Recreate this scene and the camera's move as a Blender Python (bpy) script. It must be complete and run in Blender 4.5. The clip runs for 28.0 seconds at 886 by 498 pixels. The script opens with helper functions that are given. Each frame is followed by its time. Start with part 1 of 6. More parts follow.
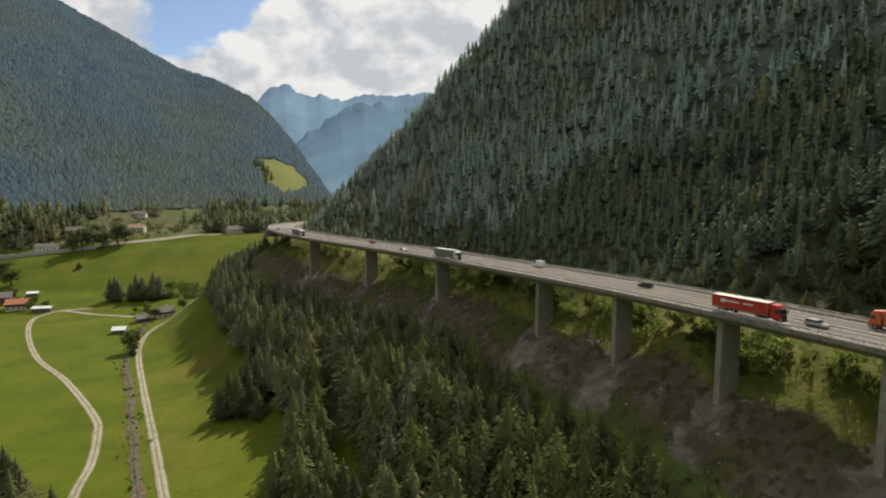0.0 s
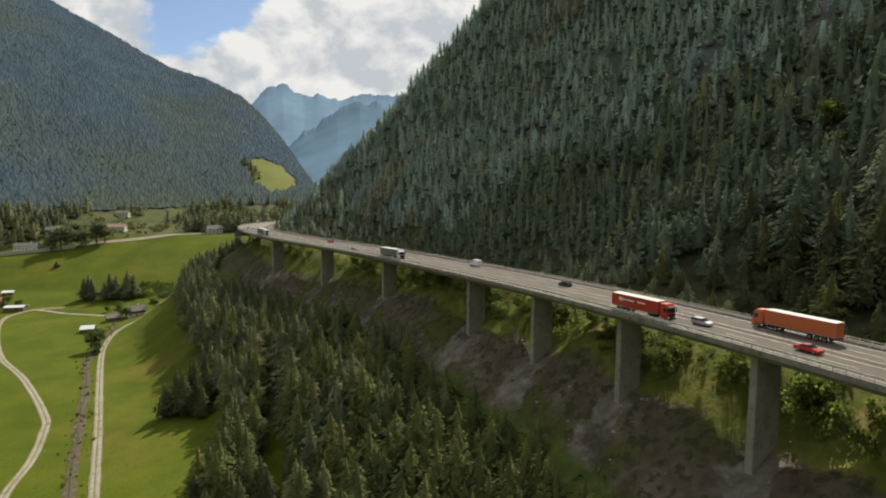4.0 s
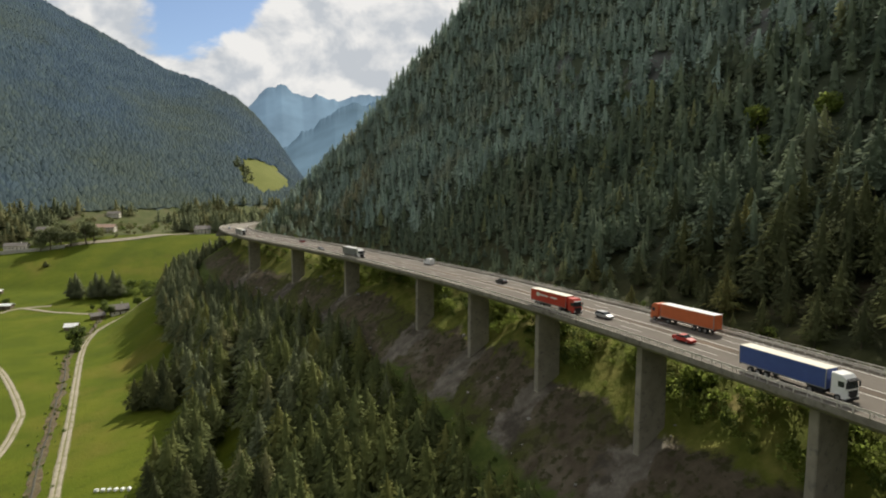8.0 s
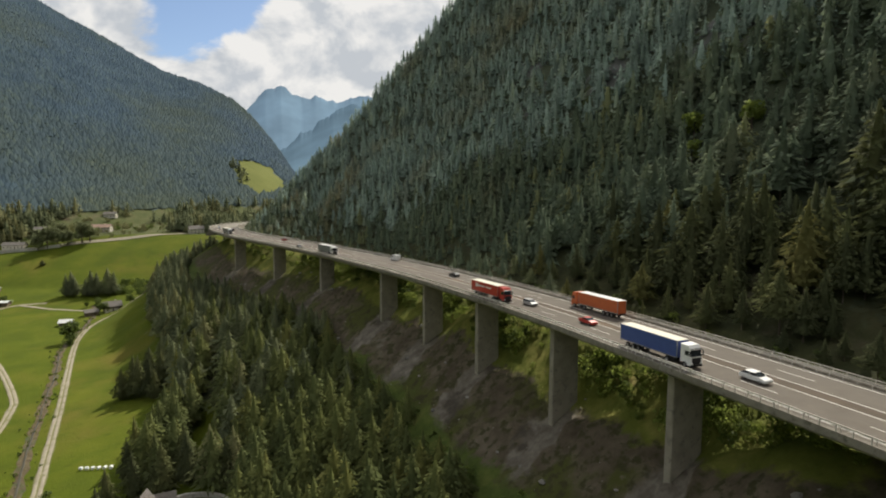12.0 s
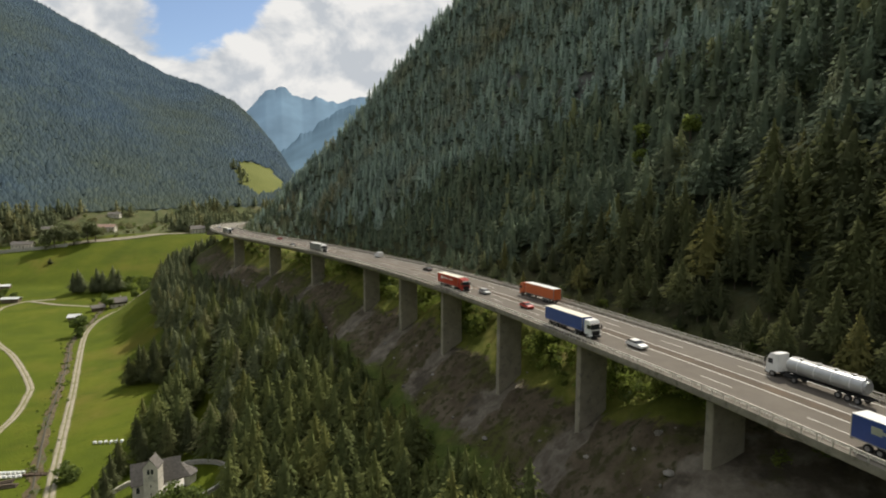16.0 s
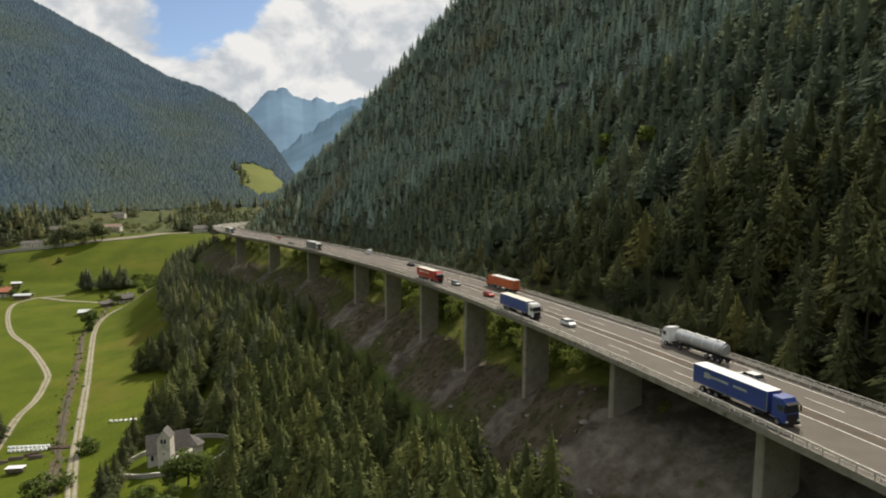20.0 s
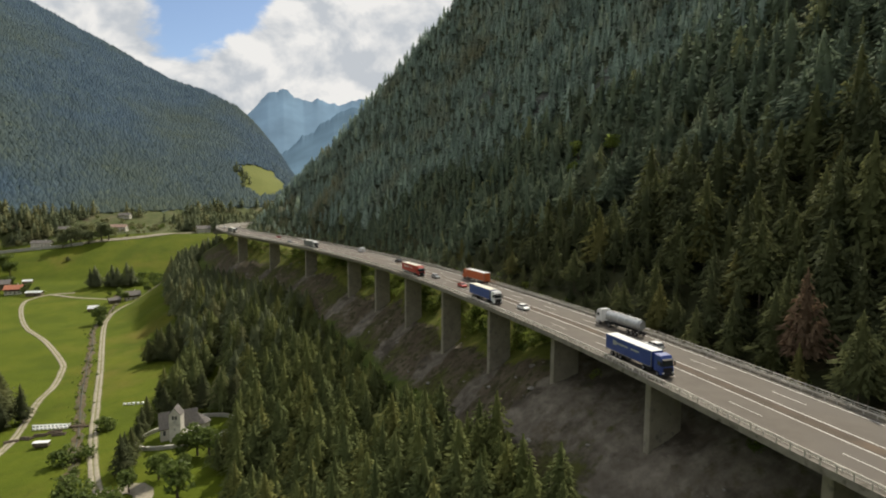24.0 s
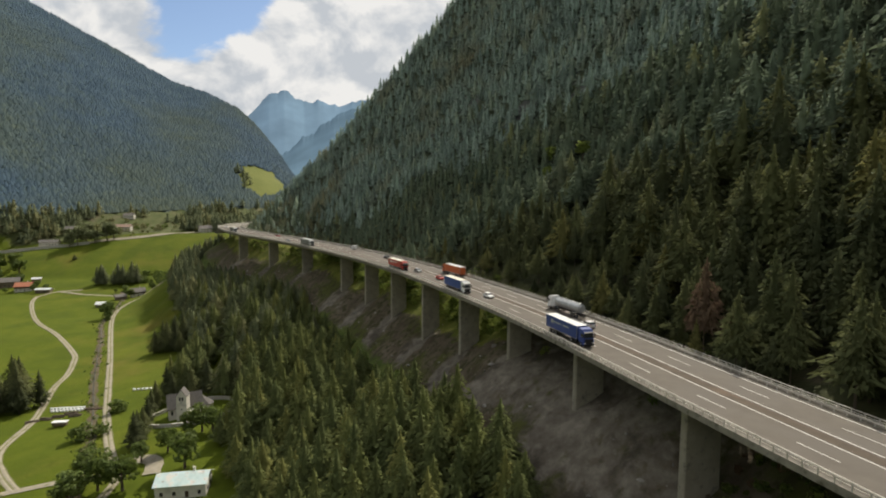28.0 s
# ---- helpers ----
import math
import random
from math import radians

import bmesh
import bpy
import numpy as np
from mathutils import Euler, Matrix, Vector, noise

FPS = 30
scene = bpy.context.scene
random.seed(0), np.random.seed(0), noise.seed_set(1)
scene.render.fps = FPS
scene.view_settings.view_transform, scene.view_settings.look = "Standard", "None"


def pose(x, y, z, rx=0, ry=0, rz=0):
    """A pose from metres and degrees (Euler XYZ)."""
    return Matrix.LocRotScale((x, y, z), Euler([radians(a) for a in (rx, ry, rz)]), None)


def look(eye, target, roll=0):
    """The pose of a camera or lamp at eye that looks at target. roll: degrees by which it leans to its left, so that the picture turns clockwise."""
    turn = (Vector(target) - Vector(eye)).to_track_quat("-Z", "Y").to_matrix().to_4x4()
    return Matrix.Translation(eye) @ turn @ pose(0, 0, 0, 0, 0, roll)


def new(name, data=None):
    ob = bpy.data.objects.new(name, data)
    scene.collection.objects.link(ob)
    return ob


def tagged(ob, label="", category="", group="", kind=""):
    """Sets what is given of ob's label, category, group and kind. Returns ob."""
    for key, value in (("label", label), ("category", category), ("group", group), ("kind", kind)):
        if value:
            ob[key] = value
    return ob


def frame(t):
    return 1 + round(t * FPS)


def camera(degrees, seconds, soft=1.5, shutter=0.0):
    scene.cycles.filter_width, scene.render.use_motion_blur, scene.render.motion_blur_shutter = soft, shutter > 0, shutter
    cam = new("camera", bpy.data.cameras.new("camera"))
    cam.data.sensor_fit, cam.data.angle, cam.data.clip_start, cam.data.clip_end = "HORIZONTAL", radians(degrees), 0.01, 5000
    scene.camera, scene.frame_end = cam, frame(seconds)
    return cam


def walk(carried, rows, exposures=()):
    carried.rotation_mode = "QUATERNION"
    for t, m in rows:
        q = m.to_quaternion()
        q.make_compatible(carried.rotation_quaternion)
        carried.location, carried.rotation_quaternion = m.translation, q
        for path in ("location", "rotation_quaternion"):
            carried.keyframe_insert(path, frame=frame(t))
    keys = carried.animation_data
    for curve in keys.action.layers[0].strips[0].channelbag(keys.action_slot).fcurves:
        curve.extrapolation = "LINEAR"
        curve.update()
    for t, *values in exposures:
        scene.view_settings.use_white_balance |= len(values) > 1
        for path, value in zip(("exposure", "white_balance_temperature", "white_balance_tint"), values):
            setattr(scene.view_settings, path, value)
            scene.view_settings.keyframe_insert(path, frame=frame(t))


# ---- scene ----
cam = camera(76.7, 28.0, soft=2.0)
PATH = [
    (0.0, pose(-0.01, -0.03, 100.00, 84.431, 0, -0.347)),
    (1.0, pose(6.24, -0.01, 99.98, 84.416, 0, -0.339)),
    (2.0, pose(12.34, -0.11, 99.96, 84.403, 0, -0.317)),
    (3.0, pose(18.18, -0.52, 99.95, 84.394, 0, -0.285)),
    (3.5, pose(20.99, -0.86, 99.95, 84.391, 0, -0.266)),
    (5.5, pose(31.26, -3.56, 100.06, 84.391, 0, -0.196)),
    (6.5, pose(35.80, -5.80, 100.19, 84.402, 0, -0.168)),
    (7.5, pose(40.01, -8.52, 100.29, 84.421, 0, -0.145)),
    (8.5, pose(43.97, -11.62, 100.31, 84.446, 0, -0.125)),
    (9.5, pose(47.77, -15.03, 100.21, 84.476, 0, -0.106)),
    (10.5, pose(51.44, -18.69, 100.09, 84.505, 0, -0.086)),
    (11.5, pose(54.97, -22.58, 100.01, 84.529, 0, -0.064)),
    (12.5, pose(58.28, -26.90, 100.05, 84.545, 0, -0.039)),
    (13.5, pose(61.21, -31.93, 100.25, 84.550, 0, -0.012)),
    (15.5, pose(65.66, -44.59, 101.06, 84.531, 0, 0.040)),
    (16.5, pose(67.73, -50.98, 101.45, 84.518, 0, 0.065)),
    (17.5, pose(69.78, -57.13, 101.81, 84.509, 0, 0.089)),
    (18.5, pose(71.82, -62.96, 102.13, 84.505, 0, 0.112)),
    (19.5, pose(73.86, -68.47, 102.38, 84.507, 0, 0.136)),
    (20.5, pose(75.86, -73.92, 102.58, 84.516, 0, 0.161)),
    (21.5, pose(77.79, -79.46, 102.76, 84.531, 0, 0.185)),
    (23.5, pose(81.44, -91.01, 103.11, 84.575, 0, 0.234)),
    (24.5, pose(83.34, -96.76, 103.27, 84.596, 0, 0.257)),
    (25.5, pose(85.33, -102.39, 103.42, 84.613, 0, 0.280)),
    (26.5, pose(87.39, -107.86, 103.57, 84.623, 0, 0.304)),
    (27.5, pose(89.50, -113.17, 103.71, 84.625, 0, 0.330)),
    (28.0, pose(90.57, -115.79, 103.76, 84.624, 0, 0.343)),
]
walk(cam, PATH)

# ---------- sky and sun ----------
SUN_AZ, SUN_EL = 26.0, 46.5          # degrees right of +y, degrees above the horizon
world = bpy.data.worlds.new("world")
scene.world = world
world.use_nodes = True


def build_world():
    nt = world.node_tree
    nt.nodes.clear()
    N, L = nt.nodes.new, nt.links.new
    out = N("ShaderNodeOutputWorld")
    bg = N("ShaderNodeBackground")
    bg.inputs[1].default_value = 0.115
    sky = N("ShaderNodeTexSky")
    sky.sky_type, sky.sun_disc = "NISHITA", False
    sky.sun_elevation, sky.sun_rotation = radians(SUN_EL), radians(SUN_AZ)
    sky.altitude, sky.air_density, sky.dust_density = 1200, 1.0, 1.5
    tc = N("ShaderNodeTexCoord")
    mp = N("ShaderNodeMapping")
    mp.inputs["Scale"].default_value = (1.0, 1.0, 1.35)
    L(tc.outputs["Generated"], mp.inputs[0])

    def cloud_noise(shift):
        src = mp.outputs[0]
        if shift:
            v = N("ShaderNodeVectorMath")
            v.inputs[1].default_value = shift
            L(src, v.inputs[0])
            src = v.outputs[0]
        n = N("ShaderNodeTexNoise")
        n.inputs["Scale"].default_value, n.inputs["Detail"].default_value = 6.5, 12
        n.inputs["Roughness"].default_value, n.inputs["Distortion"].default_value = 0.54, 0.25
        L(src, n.inputs["Vector"])
        return n.outputs[0]
    n1, up = cloud_noise(None), cloud_noise((0.012, 0.0, 0.035))
    # a clear gap in the cloud cover over the head of the valley
    gap = N("ShaderNodeVectorMath")
    gap.operation = "DISTANCE"
    gap.inputs[1].default_value = (-0.372, 0.868, 0.328)
    L(tc.outputs["Generated"], gap.inputs[0])
    gr = N("ShaderNodeMapRange")
    gr.inputs[1].default_value, gr.inputs[2].default_value = 0.05, 0.165
    gr.inputs[3].default_value, gr.inputs[4].default_value = -0.20, 0.24
    L(gap.outputs["Value"], gr.inputs[0])
    # cumulus crowds towards the horizon; overhead the sky is clearer
    sep = N("ShaderNodeSeparateXYZ")
    L(tc.outputs["Generated"], sep.inputs[0])
    hz = N("ShaderNodeMapRange")
    hz.inputs[1].default_value, hz.inputs[2].default_value = 0.34, 0.70
    hz.inputs[3].default_value, hz.inputs[4].default_value = 0.0, -0.18
    L(sep.outputs[2], hz.inputs[0])
    ad0 = N("ShaderNodeMath")
    L(gr.outputs[0], ad0.inputs[0])
    L(hz.outputs[0], ad0.inputs[1])
    add = N("ShaderNodeMath")
    L(n1, add.inputs[0])
    L(ad0.outputs[0], add.inputs[1])
    mask = N("ShaderNodeMapRange")
    mask.interpolation_type = "SMOOTHSTEP"
    mask.inputs[1].default_value, mask.inputs[2].default_value = 0.42, 0.53
    L(add.outputs[0], mask.inputs[0])
    # lit tops, greyer bases
    sub = N("ShaderNodeMath")
    sub.operation = "SUBTRACT"
    L(n1, sub.inputs[0])
    L(up, sub.inputs[1])
    sh = N("ShaderNodeMapRange")
    sh.inputs[1].default_value, sh.inputs[2].default_value = -0.12, 0.12
    L(sub.outputs[0], sh.inputs[0])
    cl = N("ShaderNodeValToRGB")
    e = cl.color_ramp.elements
    e[0].position, e[0].color = 0.20, (4.35, 4.6, 4.9, 1)
    e[1].position, e[1].color = 0.75, (6.9, 6.8, 6.6, 1)
    L(sh.outputs[0], cl.inputs[0])
    mix = N("ShaderNodeMix")
    mix.data_type = "RGBA"
    L(mask.outputs[0], mix.inputs[0])
    L(sky.outputs[0], mix.inputs[6])
    L(cl.outputs[0], mix.inputs[7])
    L(mix.outputs[2], bg.inputs[0])
    L(bg.outputs[0], out.inputs[0])


build_world()
sun = new("sun", bpy.data.lights.new("sun", "SUN"))
sun.data.energy, sun.data.angle, sun.data.color = 4.8, radians(0.6), (1.0, 0.93, 0.80)
_d = Vector((math.sin(radians(SUN_AZ)) * math.cos(radians(SUN_EL)), math.cos(radians(SUN_AZ)) * math.cos(radians(SUN_EL)), math.sin(radians(SUN_EL))))
sun.matrix_world = look(_d * 900 + Vector((0, 0, 100)), (0, 0, 100))
scene.view_settings.exposure = 0.12

# ---------- materials ----------
def material(name, colors, scale=1.0, rough=0.85, detail=6, bump=0.0, bump_scale=None, metal=0.0, coords="Object", island=0.0, second=None, spec=0.3, translucent=0.0, objrand=0.0):
    """colors: list of (position, rgb) over a noise of that scale per metre. second: (scale, rgb, low, high): patches."""
    m = bpy.data.materials.new(name)
    m.use_nodes = True
    nt = m.node_tree
    N, L = nt.nodes.new, nt.links.new
    b = nt.nodes["Principled BSDF"]
    b.inputs["Roughness"].default_value, b.inputs["Metallic"].default_value = rough, metal
    b.inputs["Specular IOR Level"].default_value = spec
    tc = N("ShaderNodeTexCoord")
    if coords == "World":
        geo = N("ShaderNodeNewGeometry")
        vec = geo.outputs["Position"]
    else:
        vec = tc.outputs["Object"]
    n = N("ShaderNodeTexNoise")
    n.inputs["Scale"].default_value, n.inputs["Detail"].default_value = scale, detail
    n.inputs["Roughness"].default_value = 0.6
    L(vec, n.inputs["Vector"])
    r = N("ShaderNodeValToRGB")
    el = r.color_ramp.elements
    while len(el) < len(colors):
        el.new(0.5)
    for e, (p, c) in zip(el, colors):
        e.position, e.color = p, (*c, 1)
    L(n.outputs[0], r.inputs[0])
    col = r.outputs[0]
    for sc, rgb, lo, hi in second or ():
        n2 = N("ShaderNodeTexNoise")
        n2.inputs["Scale"].default_value, n2.inputs["Detail"].default_value = sc, 5
        L(vec, n2.inputs["Vector"])
        mr = N("ShaderNodeMapRange")
        mr.inputs[1].default_value, mr.inputs[2].default_value = lo, hi
        L(n2.outputs[0], mr.inputs[0])
        mx = N("ShaderNodeMix")
        mx.data_type = "RGBA"
        L(mr.outputs[0], mx.inputs[0])
        L(col, mx.inputs[6])
        mx.inputs[7].default_value = (*rgb, 1)
        col = mx.outputs[2]
    if island or objrand:
        hs = N("ShaderNodeHueSaturation")
        if island:
            g = N("ShaderNodeNewGeometry")
            rnd = g.outputs["Random Per Island"]
        else:
            g = N("ShaderNodeObjectInfo")
            rnd = g.outputs["Random"]
        amt = island or objrand
        mr = N("ShaderNodeMapRange")
        mr.inputs[3].default_value, mr.inputs[4].default_value = 1 - amt, 1 + amt
        L(rnd, mr.inputs[0])
        L(mr.outputs[0], hs.inputs["Value"])
        L(col, hs.inputs["Color"])
        col = hs.outputs[0]
    L(col, b.inputs["Base Color"])
    if translucent:
        t = N("ShaderNodeBsdfTranslucent")
        L(col, t.inputs[0])
        ms = N("ShaderNodeMixShader")
        ms.inputs[0].default_value = translucent
        out = nt.nodes["Material Output"]
        L(b.outputs[0], ms.inputs[1])
        L(t.outputs[0], ms.inputs[2])
        L(ms.outputs[0], out.inputs[0])
    if bump:
        nb = N("ShaderNodeTexNoise")
        nb.inputs["Scale"].default_value, nb.inputs["Detail"].default_value = bump_scale or scale * 4, 6
        L(vec, nb.inputs["Vector"])
        bp = N("ShaderNodeBump")
        bp.inputs["Strength"].default_value, bp.inputs["Distance"].default_value = 1.0, bump
        L(nb.outputs[0], bp.inputs["Height"])
        L(bp.outputs[0], b.inputs["Normal"])
    return m


def plain(name, rgb, rough=0.6, metal=0.0, scale=2.0, vary=0.12, **k):
    lo = tuple(c * (1 - vary) for c in rgb)
    hi = tuple(min(1, c * (1 + vary)) for c in rgb)
    return material(name, [(0.3, lo), (0.7, hi)], scale=scale, rough=rough, metal=metal, **k)


def ground_material():
    """One material for the land: its covers blend by weights kept on the mesh, with ragged borders."""
    covers = [
        ("", 0.035, [(0.28, (0.053, 0.074, 0.004)), (0.5, (0.075, 0.098, 0.005)), (0.72, (0.105, 0.118, 0.009))], [(0.012, (0.124, 0.110, 0.017), 0.52, 0.70), (0.30, (0.054, 0.068, 0.004), 0.55, 0.75)]),
        ("floor", 0.12, [(0.3, (0.026, 0.030, 0.014)), (0.5, (0.044, 0.048, 0.020)), (0.7, (0.074, 0.070, 0.034))], [(0.05, (0.085, 0.072, 0.044), 0.55, 0.7)]),
        ("litter", 0.10, [(0.3, (0.045, 0.056, 0.034)), (0.7, (0.078, 0.090, 0.054))], []),
        # far wood ground, with blue distance haze mixed into its colour
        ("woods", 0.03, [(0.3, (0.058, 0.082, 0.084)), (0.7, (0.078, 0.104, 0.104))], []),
        ("terrace", 0.05, [(0.3, (0.052, 0.068, 0.024)), (0.5, (0.080, 0.092, 0.034)), (0.72, (0.120, 0.112, 0.058))], [(0.02, (0.118, 0.100, 0.062), 0.55, 0.7)]),
        ("pasture", 0.02, [(0.3, (0.115, 0.132, 0.032)), (0.7, (0.155, 0.165, 0.046))], []),
        ("rock", 0.07, [(0.3, (0.075, 0.078, 0.070)), (0.5, (0.115, 0.116, 0.106)), (0.75, (0.190, 0.188, 0.175))], [(0.08, (0.070, 0.085, 0.034), 0.46, 0.56)]),
        ("scree", 0.16, [(0.28, (0.053, 0.041, 0.026)), (0.5, (0.092, 0.074, 0.050)), (0.72, (0.151, 0.128, 0.091))], [(0.03, (0.066, 0.070, 0.019), 0.47, 0.56), (0.4, (0.047, 0.046, 0.019), 0.48, 0.62), (0.06, (0.161, 0.140, 0.109), 0.62, 0.70)]),
        ("gravel", 0.3, [(0.3, (0.092, 0.079, 0.062)), (0.5, (0.145, 0.127, 0.099)), (0.72, (0.229, 0.202, 0.164))], [(0.09, (0.066, 0.056, 0.042), 0.50, 0.64)]),
        ("scrub", 0.2, [(0.3, (0.043, 0.062, 0.013)), (0.5, (0.070, 0.095, 0.020)), (0.72, (0.119, 0.130, 0.033))], []),
        ("bank", 0.14, [(0.3, (0.070, 0.089, 0.014)), (0.5, (0.124, 0.136, 0.025)), (0.7, (0.221, 0.207, 0.055))], [(0.06, (0.240, 0.205, 0.072), 0.58, 0.68)]),
    ]
    m = bpy.data.materials.new("valley_ground")
    m.use_nodes = True
    nt = m.node_tree
    N, L = nt.nodes.new, nt.links.new
    b = nt.nodes["Principled BSDF"]
    b.inputs["Roughness"].default_value, b.inputs["Specular IOR Level"].default_value = 0.95, 0.15
    vec = N("ShaderNodeNewGeometry").outputs["Position"]

    def noise_tex(scale, detail=7):
        n = N("ShaderNodeTexNoise")
        n.inputs["Scale"].default_value, n.inputs["Detail"].default_value, n.inputs["Roughness"].default_value = scale, detail, 0.62
        L(vec, n.inputs["Vector"])
        return n.outputs[0]

    def mixed(fac, c0, c1):
        x = N("ShaderNodeMix")
        x.data_type = "RGBA"
        L(fac, x.inputs[0])
        L(c0, x.inputs[6])
        if isinstance(c1, tuple):
            x.inputs[7].default_value = (*c1, 1)
        else:
            L(c1, x.inputs[7])
        return x.outputs[2]

    def ranged(v, lo, hi):
        r = N("ShaderNodeMapRange")
        r.interpolation_type = "SMOOTHSTEP"
        r.inputs[1].default_value, r.inputs[2].default_value = lo, hi
        L(v, r.inputs[0])
        return r.outputs[0]
    rag = noise_tex(0.35)
    total = None
    for name, scale, ramp, patches in covers:
        r = N("ShaderNodeValToRGB")
        el = r.color_ramp.elements
        while len(el) < len(ramp):
            el.new(0.5)
        for e, (p, c) in zip(el, ramp):
            e.position, e.color = p, (*c, 1)
        L(noise_tex(scale, 9), r.inputs[0])
        col = r.outputs[0]
        for sc, rgb, lo, hi in patches:
            col = mixed(ranged(noise_tex(sc, 6), lo, hi), col, rgb)
        if not name:
            total = col
            continue
        at = N("ShaderNodeAttribute")
        at.attribute_name = name
        ad = N("ShaderNodeMath")
        L(at.outputs["Fac"], ad.inputs[0])
        L(rag, ad.inputs[1])
        total = mixed(ranged(ad.outputs[0], 0.82, 1.12), total, col)
    L(total, b.inputs["Base Color"])
    bp = N("ShaderNodeBump")
    bp.inputs["Strength"].default_value, bp.inputs["Distance"].default_value = 1.0, 0.35
    L(noise_tex(0.9, 8), bp.inputs["Height"])
    L(bp.outputs[0], b.inputs["Normal"])
    return m


M_GROUND = ground_material()
M_TRACK = material("gravel_track", [(0.3, (0.235, 0.205, 0.150)), (0.7, (0.345, 0.310, 0.240))], 0.5, 0.95, 8, 0.05, 3, coords="World", second=[(0.25, (0.15, 0.15, 0.06), 0.55, 0.72)])
M_STREAM = material("stream_bed", [(0.30, (0.050, 0.036, 0.015)), (0.5, (0.092, 0.068, 0.032)), (0.68, (0.160, 0.128, 0.075))], 0.6, 0.7, 8, 0.2, 1.5, coords="World", second=[(0.2, (0.055, 0.070, 0.022), 0.55, 0.68)])
M_WATER = plain("stream_water", (0.070, 0.064, 0.044), 0.35, 0.0, 1.5, 0.3, bump=0.05, bump_scale=3)
M_ASPHALT = material("asphalt", [(0.3, (0.100, 0.086, 0.070)), (0.7, (0.129, 0.111, 0.090))], 0.25, 0.9, 8, 0.01, 20, coords="World", second=[(0.06, (0.118, 0.103, 0.087), 0.5, 0.7)])
M_MEDIAN = material("median_asphalt", [(0.3, (0.071, 0.056, 0.041)), (0.7, (0.099, 0.077, 0.057))], 0.4, 0.95, 8, 0.02, 6, coords="World", second=[(0.1, (0.129, 0.092, 0.062), 0.55, 0.7)])
M_CONC = material("viaduct_concrete", [(0.3, (0.221, 0.198, 0.155)), (0.7, (0.320, 0.287, 0.228))], 0.35, 0.9, 8, 0.02, 5, coords="World", second=[(0.9, (0.144, 0.134, 0.112), 0.58, 0.75)])
M_FASCIA = material("weathered_fascia", [(0.3, (0.158, 0.142, 0.114)), (0.7, (0.262, 0.240, 0.199))], 0.5, 0.9, 8, 0.02, 6, coords="World", second=[(0.7, (0.078, 0.070, 0.049), 0.56, 0.72)])
M_MARK = plain("road_paint", (0.62, 0.60, 0.55), 0.7, 0, 1.5, 0.12)
M_STEEL = plain("galvanised_steel", (0.46, 0.435, 0.385), 0.6, 0.15, 2.0, 0.15)
M_NEEDLE = [
    material("spruce_needles", [(0.3, (0.061, 0.072, 0.037)), (0.7, (0.112, 0.122, 0.055))], 0.08, 0.8, 3, coords="World", island=0.2, translucent=0.35, spec=0.06),
    material("mid_green_needles", [(0.3, (0.084, 0.097, 0.043)), (0.7, (0.143, 0.149, 0.061))], 0.08, 0.8, 3, coords="World", island=0.2, translucent=0.35, spec=0.06),
    material("larch_needles", [(0.3, (0.121, 0.122, 0.043)), (0.7, (0.190, 0.178, 0.064))], 0.08, 0.8, 3, coords="World", island=0.2, translucent=0.35, spec=0.06),
    material("dead_spruce_twigs", [(0.3, (0.119, 0.078, 0.050)), (0.7, (0.183, 0.130, 0.085))], 0.08, 0.8, 3, coords="World", island=0.2, translucent=0.35, spec=0.06),
]
# needle colours lightened for the sunlit valley stand; the shaded hillside keeps M_NEEDLE
M_LITNEEDLE = [
    material("lit_spruce_needles", [(0.3, (0.090, 0.110, 0.043)), (0.7, (0.141, 0.158, 0.059))], 0.08, 0.8, 3, coords="World", island=0.2, translucent=0.30, spec=0.06),
    material("light_spruce_needles", [(0.3, (0.122, 0.141, 0.048)), (0.7, (0.172, 0.186, 0.065))], 0.08, 0.8, 3, coords="World", island=0.2, translucent=0.30, spec=0.06),
    material("lit_larch_needles", [(0.3, (0.154, 0.164, 0.051)), (0.7, (0.208, 0.208, 0.071))], 0.08, 0.8, 3, coords="World", island=0.2, translucent=0.30, spec=0.06),
    material("dry_spruce_twigs", [(0.3, (0.114, 0.081, 0.050)), (0.7, (0.175, 0.130, 0.081))], 0.08, 0.8, 3, coords="World", island=0.2, translucent=0.30, spec=0.06),
]
# lighter, bluer needles: a slight distance haze put into the colour
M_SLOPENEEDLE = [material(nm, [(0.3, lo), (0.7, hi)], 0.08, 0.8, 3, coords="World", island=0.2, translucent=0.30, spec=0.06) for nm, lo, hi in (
    ("slight_haze_spruce_needles", (0.121, 0.140, 0.078), (0.170, 0.190, 0.103)),
    ("slight_haze_fir_needles", (0.139, 0.159, 0.083), (0.196, 0.211, 0.110)),
    ("slight_haze_larch_needles", (0.168, 0.172, 0.081), (0.227, 0.224, 0.106)),
    ("slight_haze_dry_twigs", (0.170, 0.125, 0.083), (0.241, 0.179, 0.122)))]
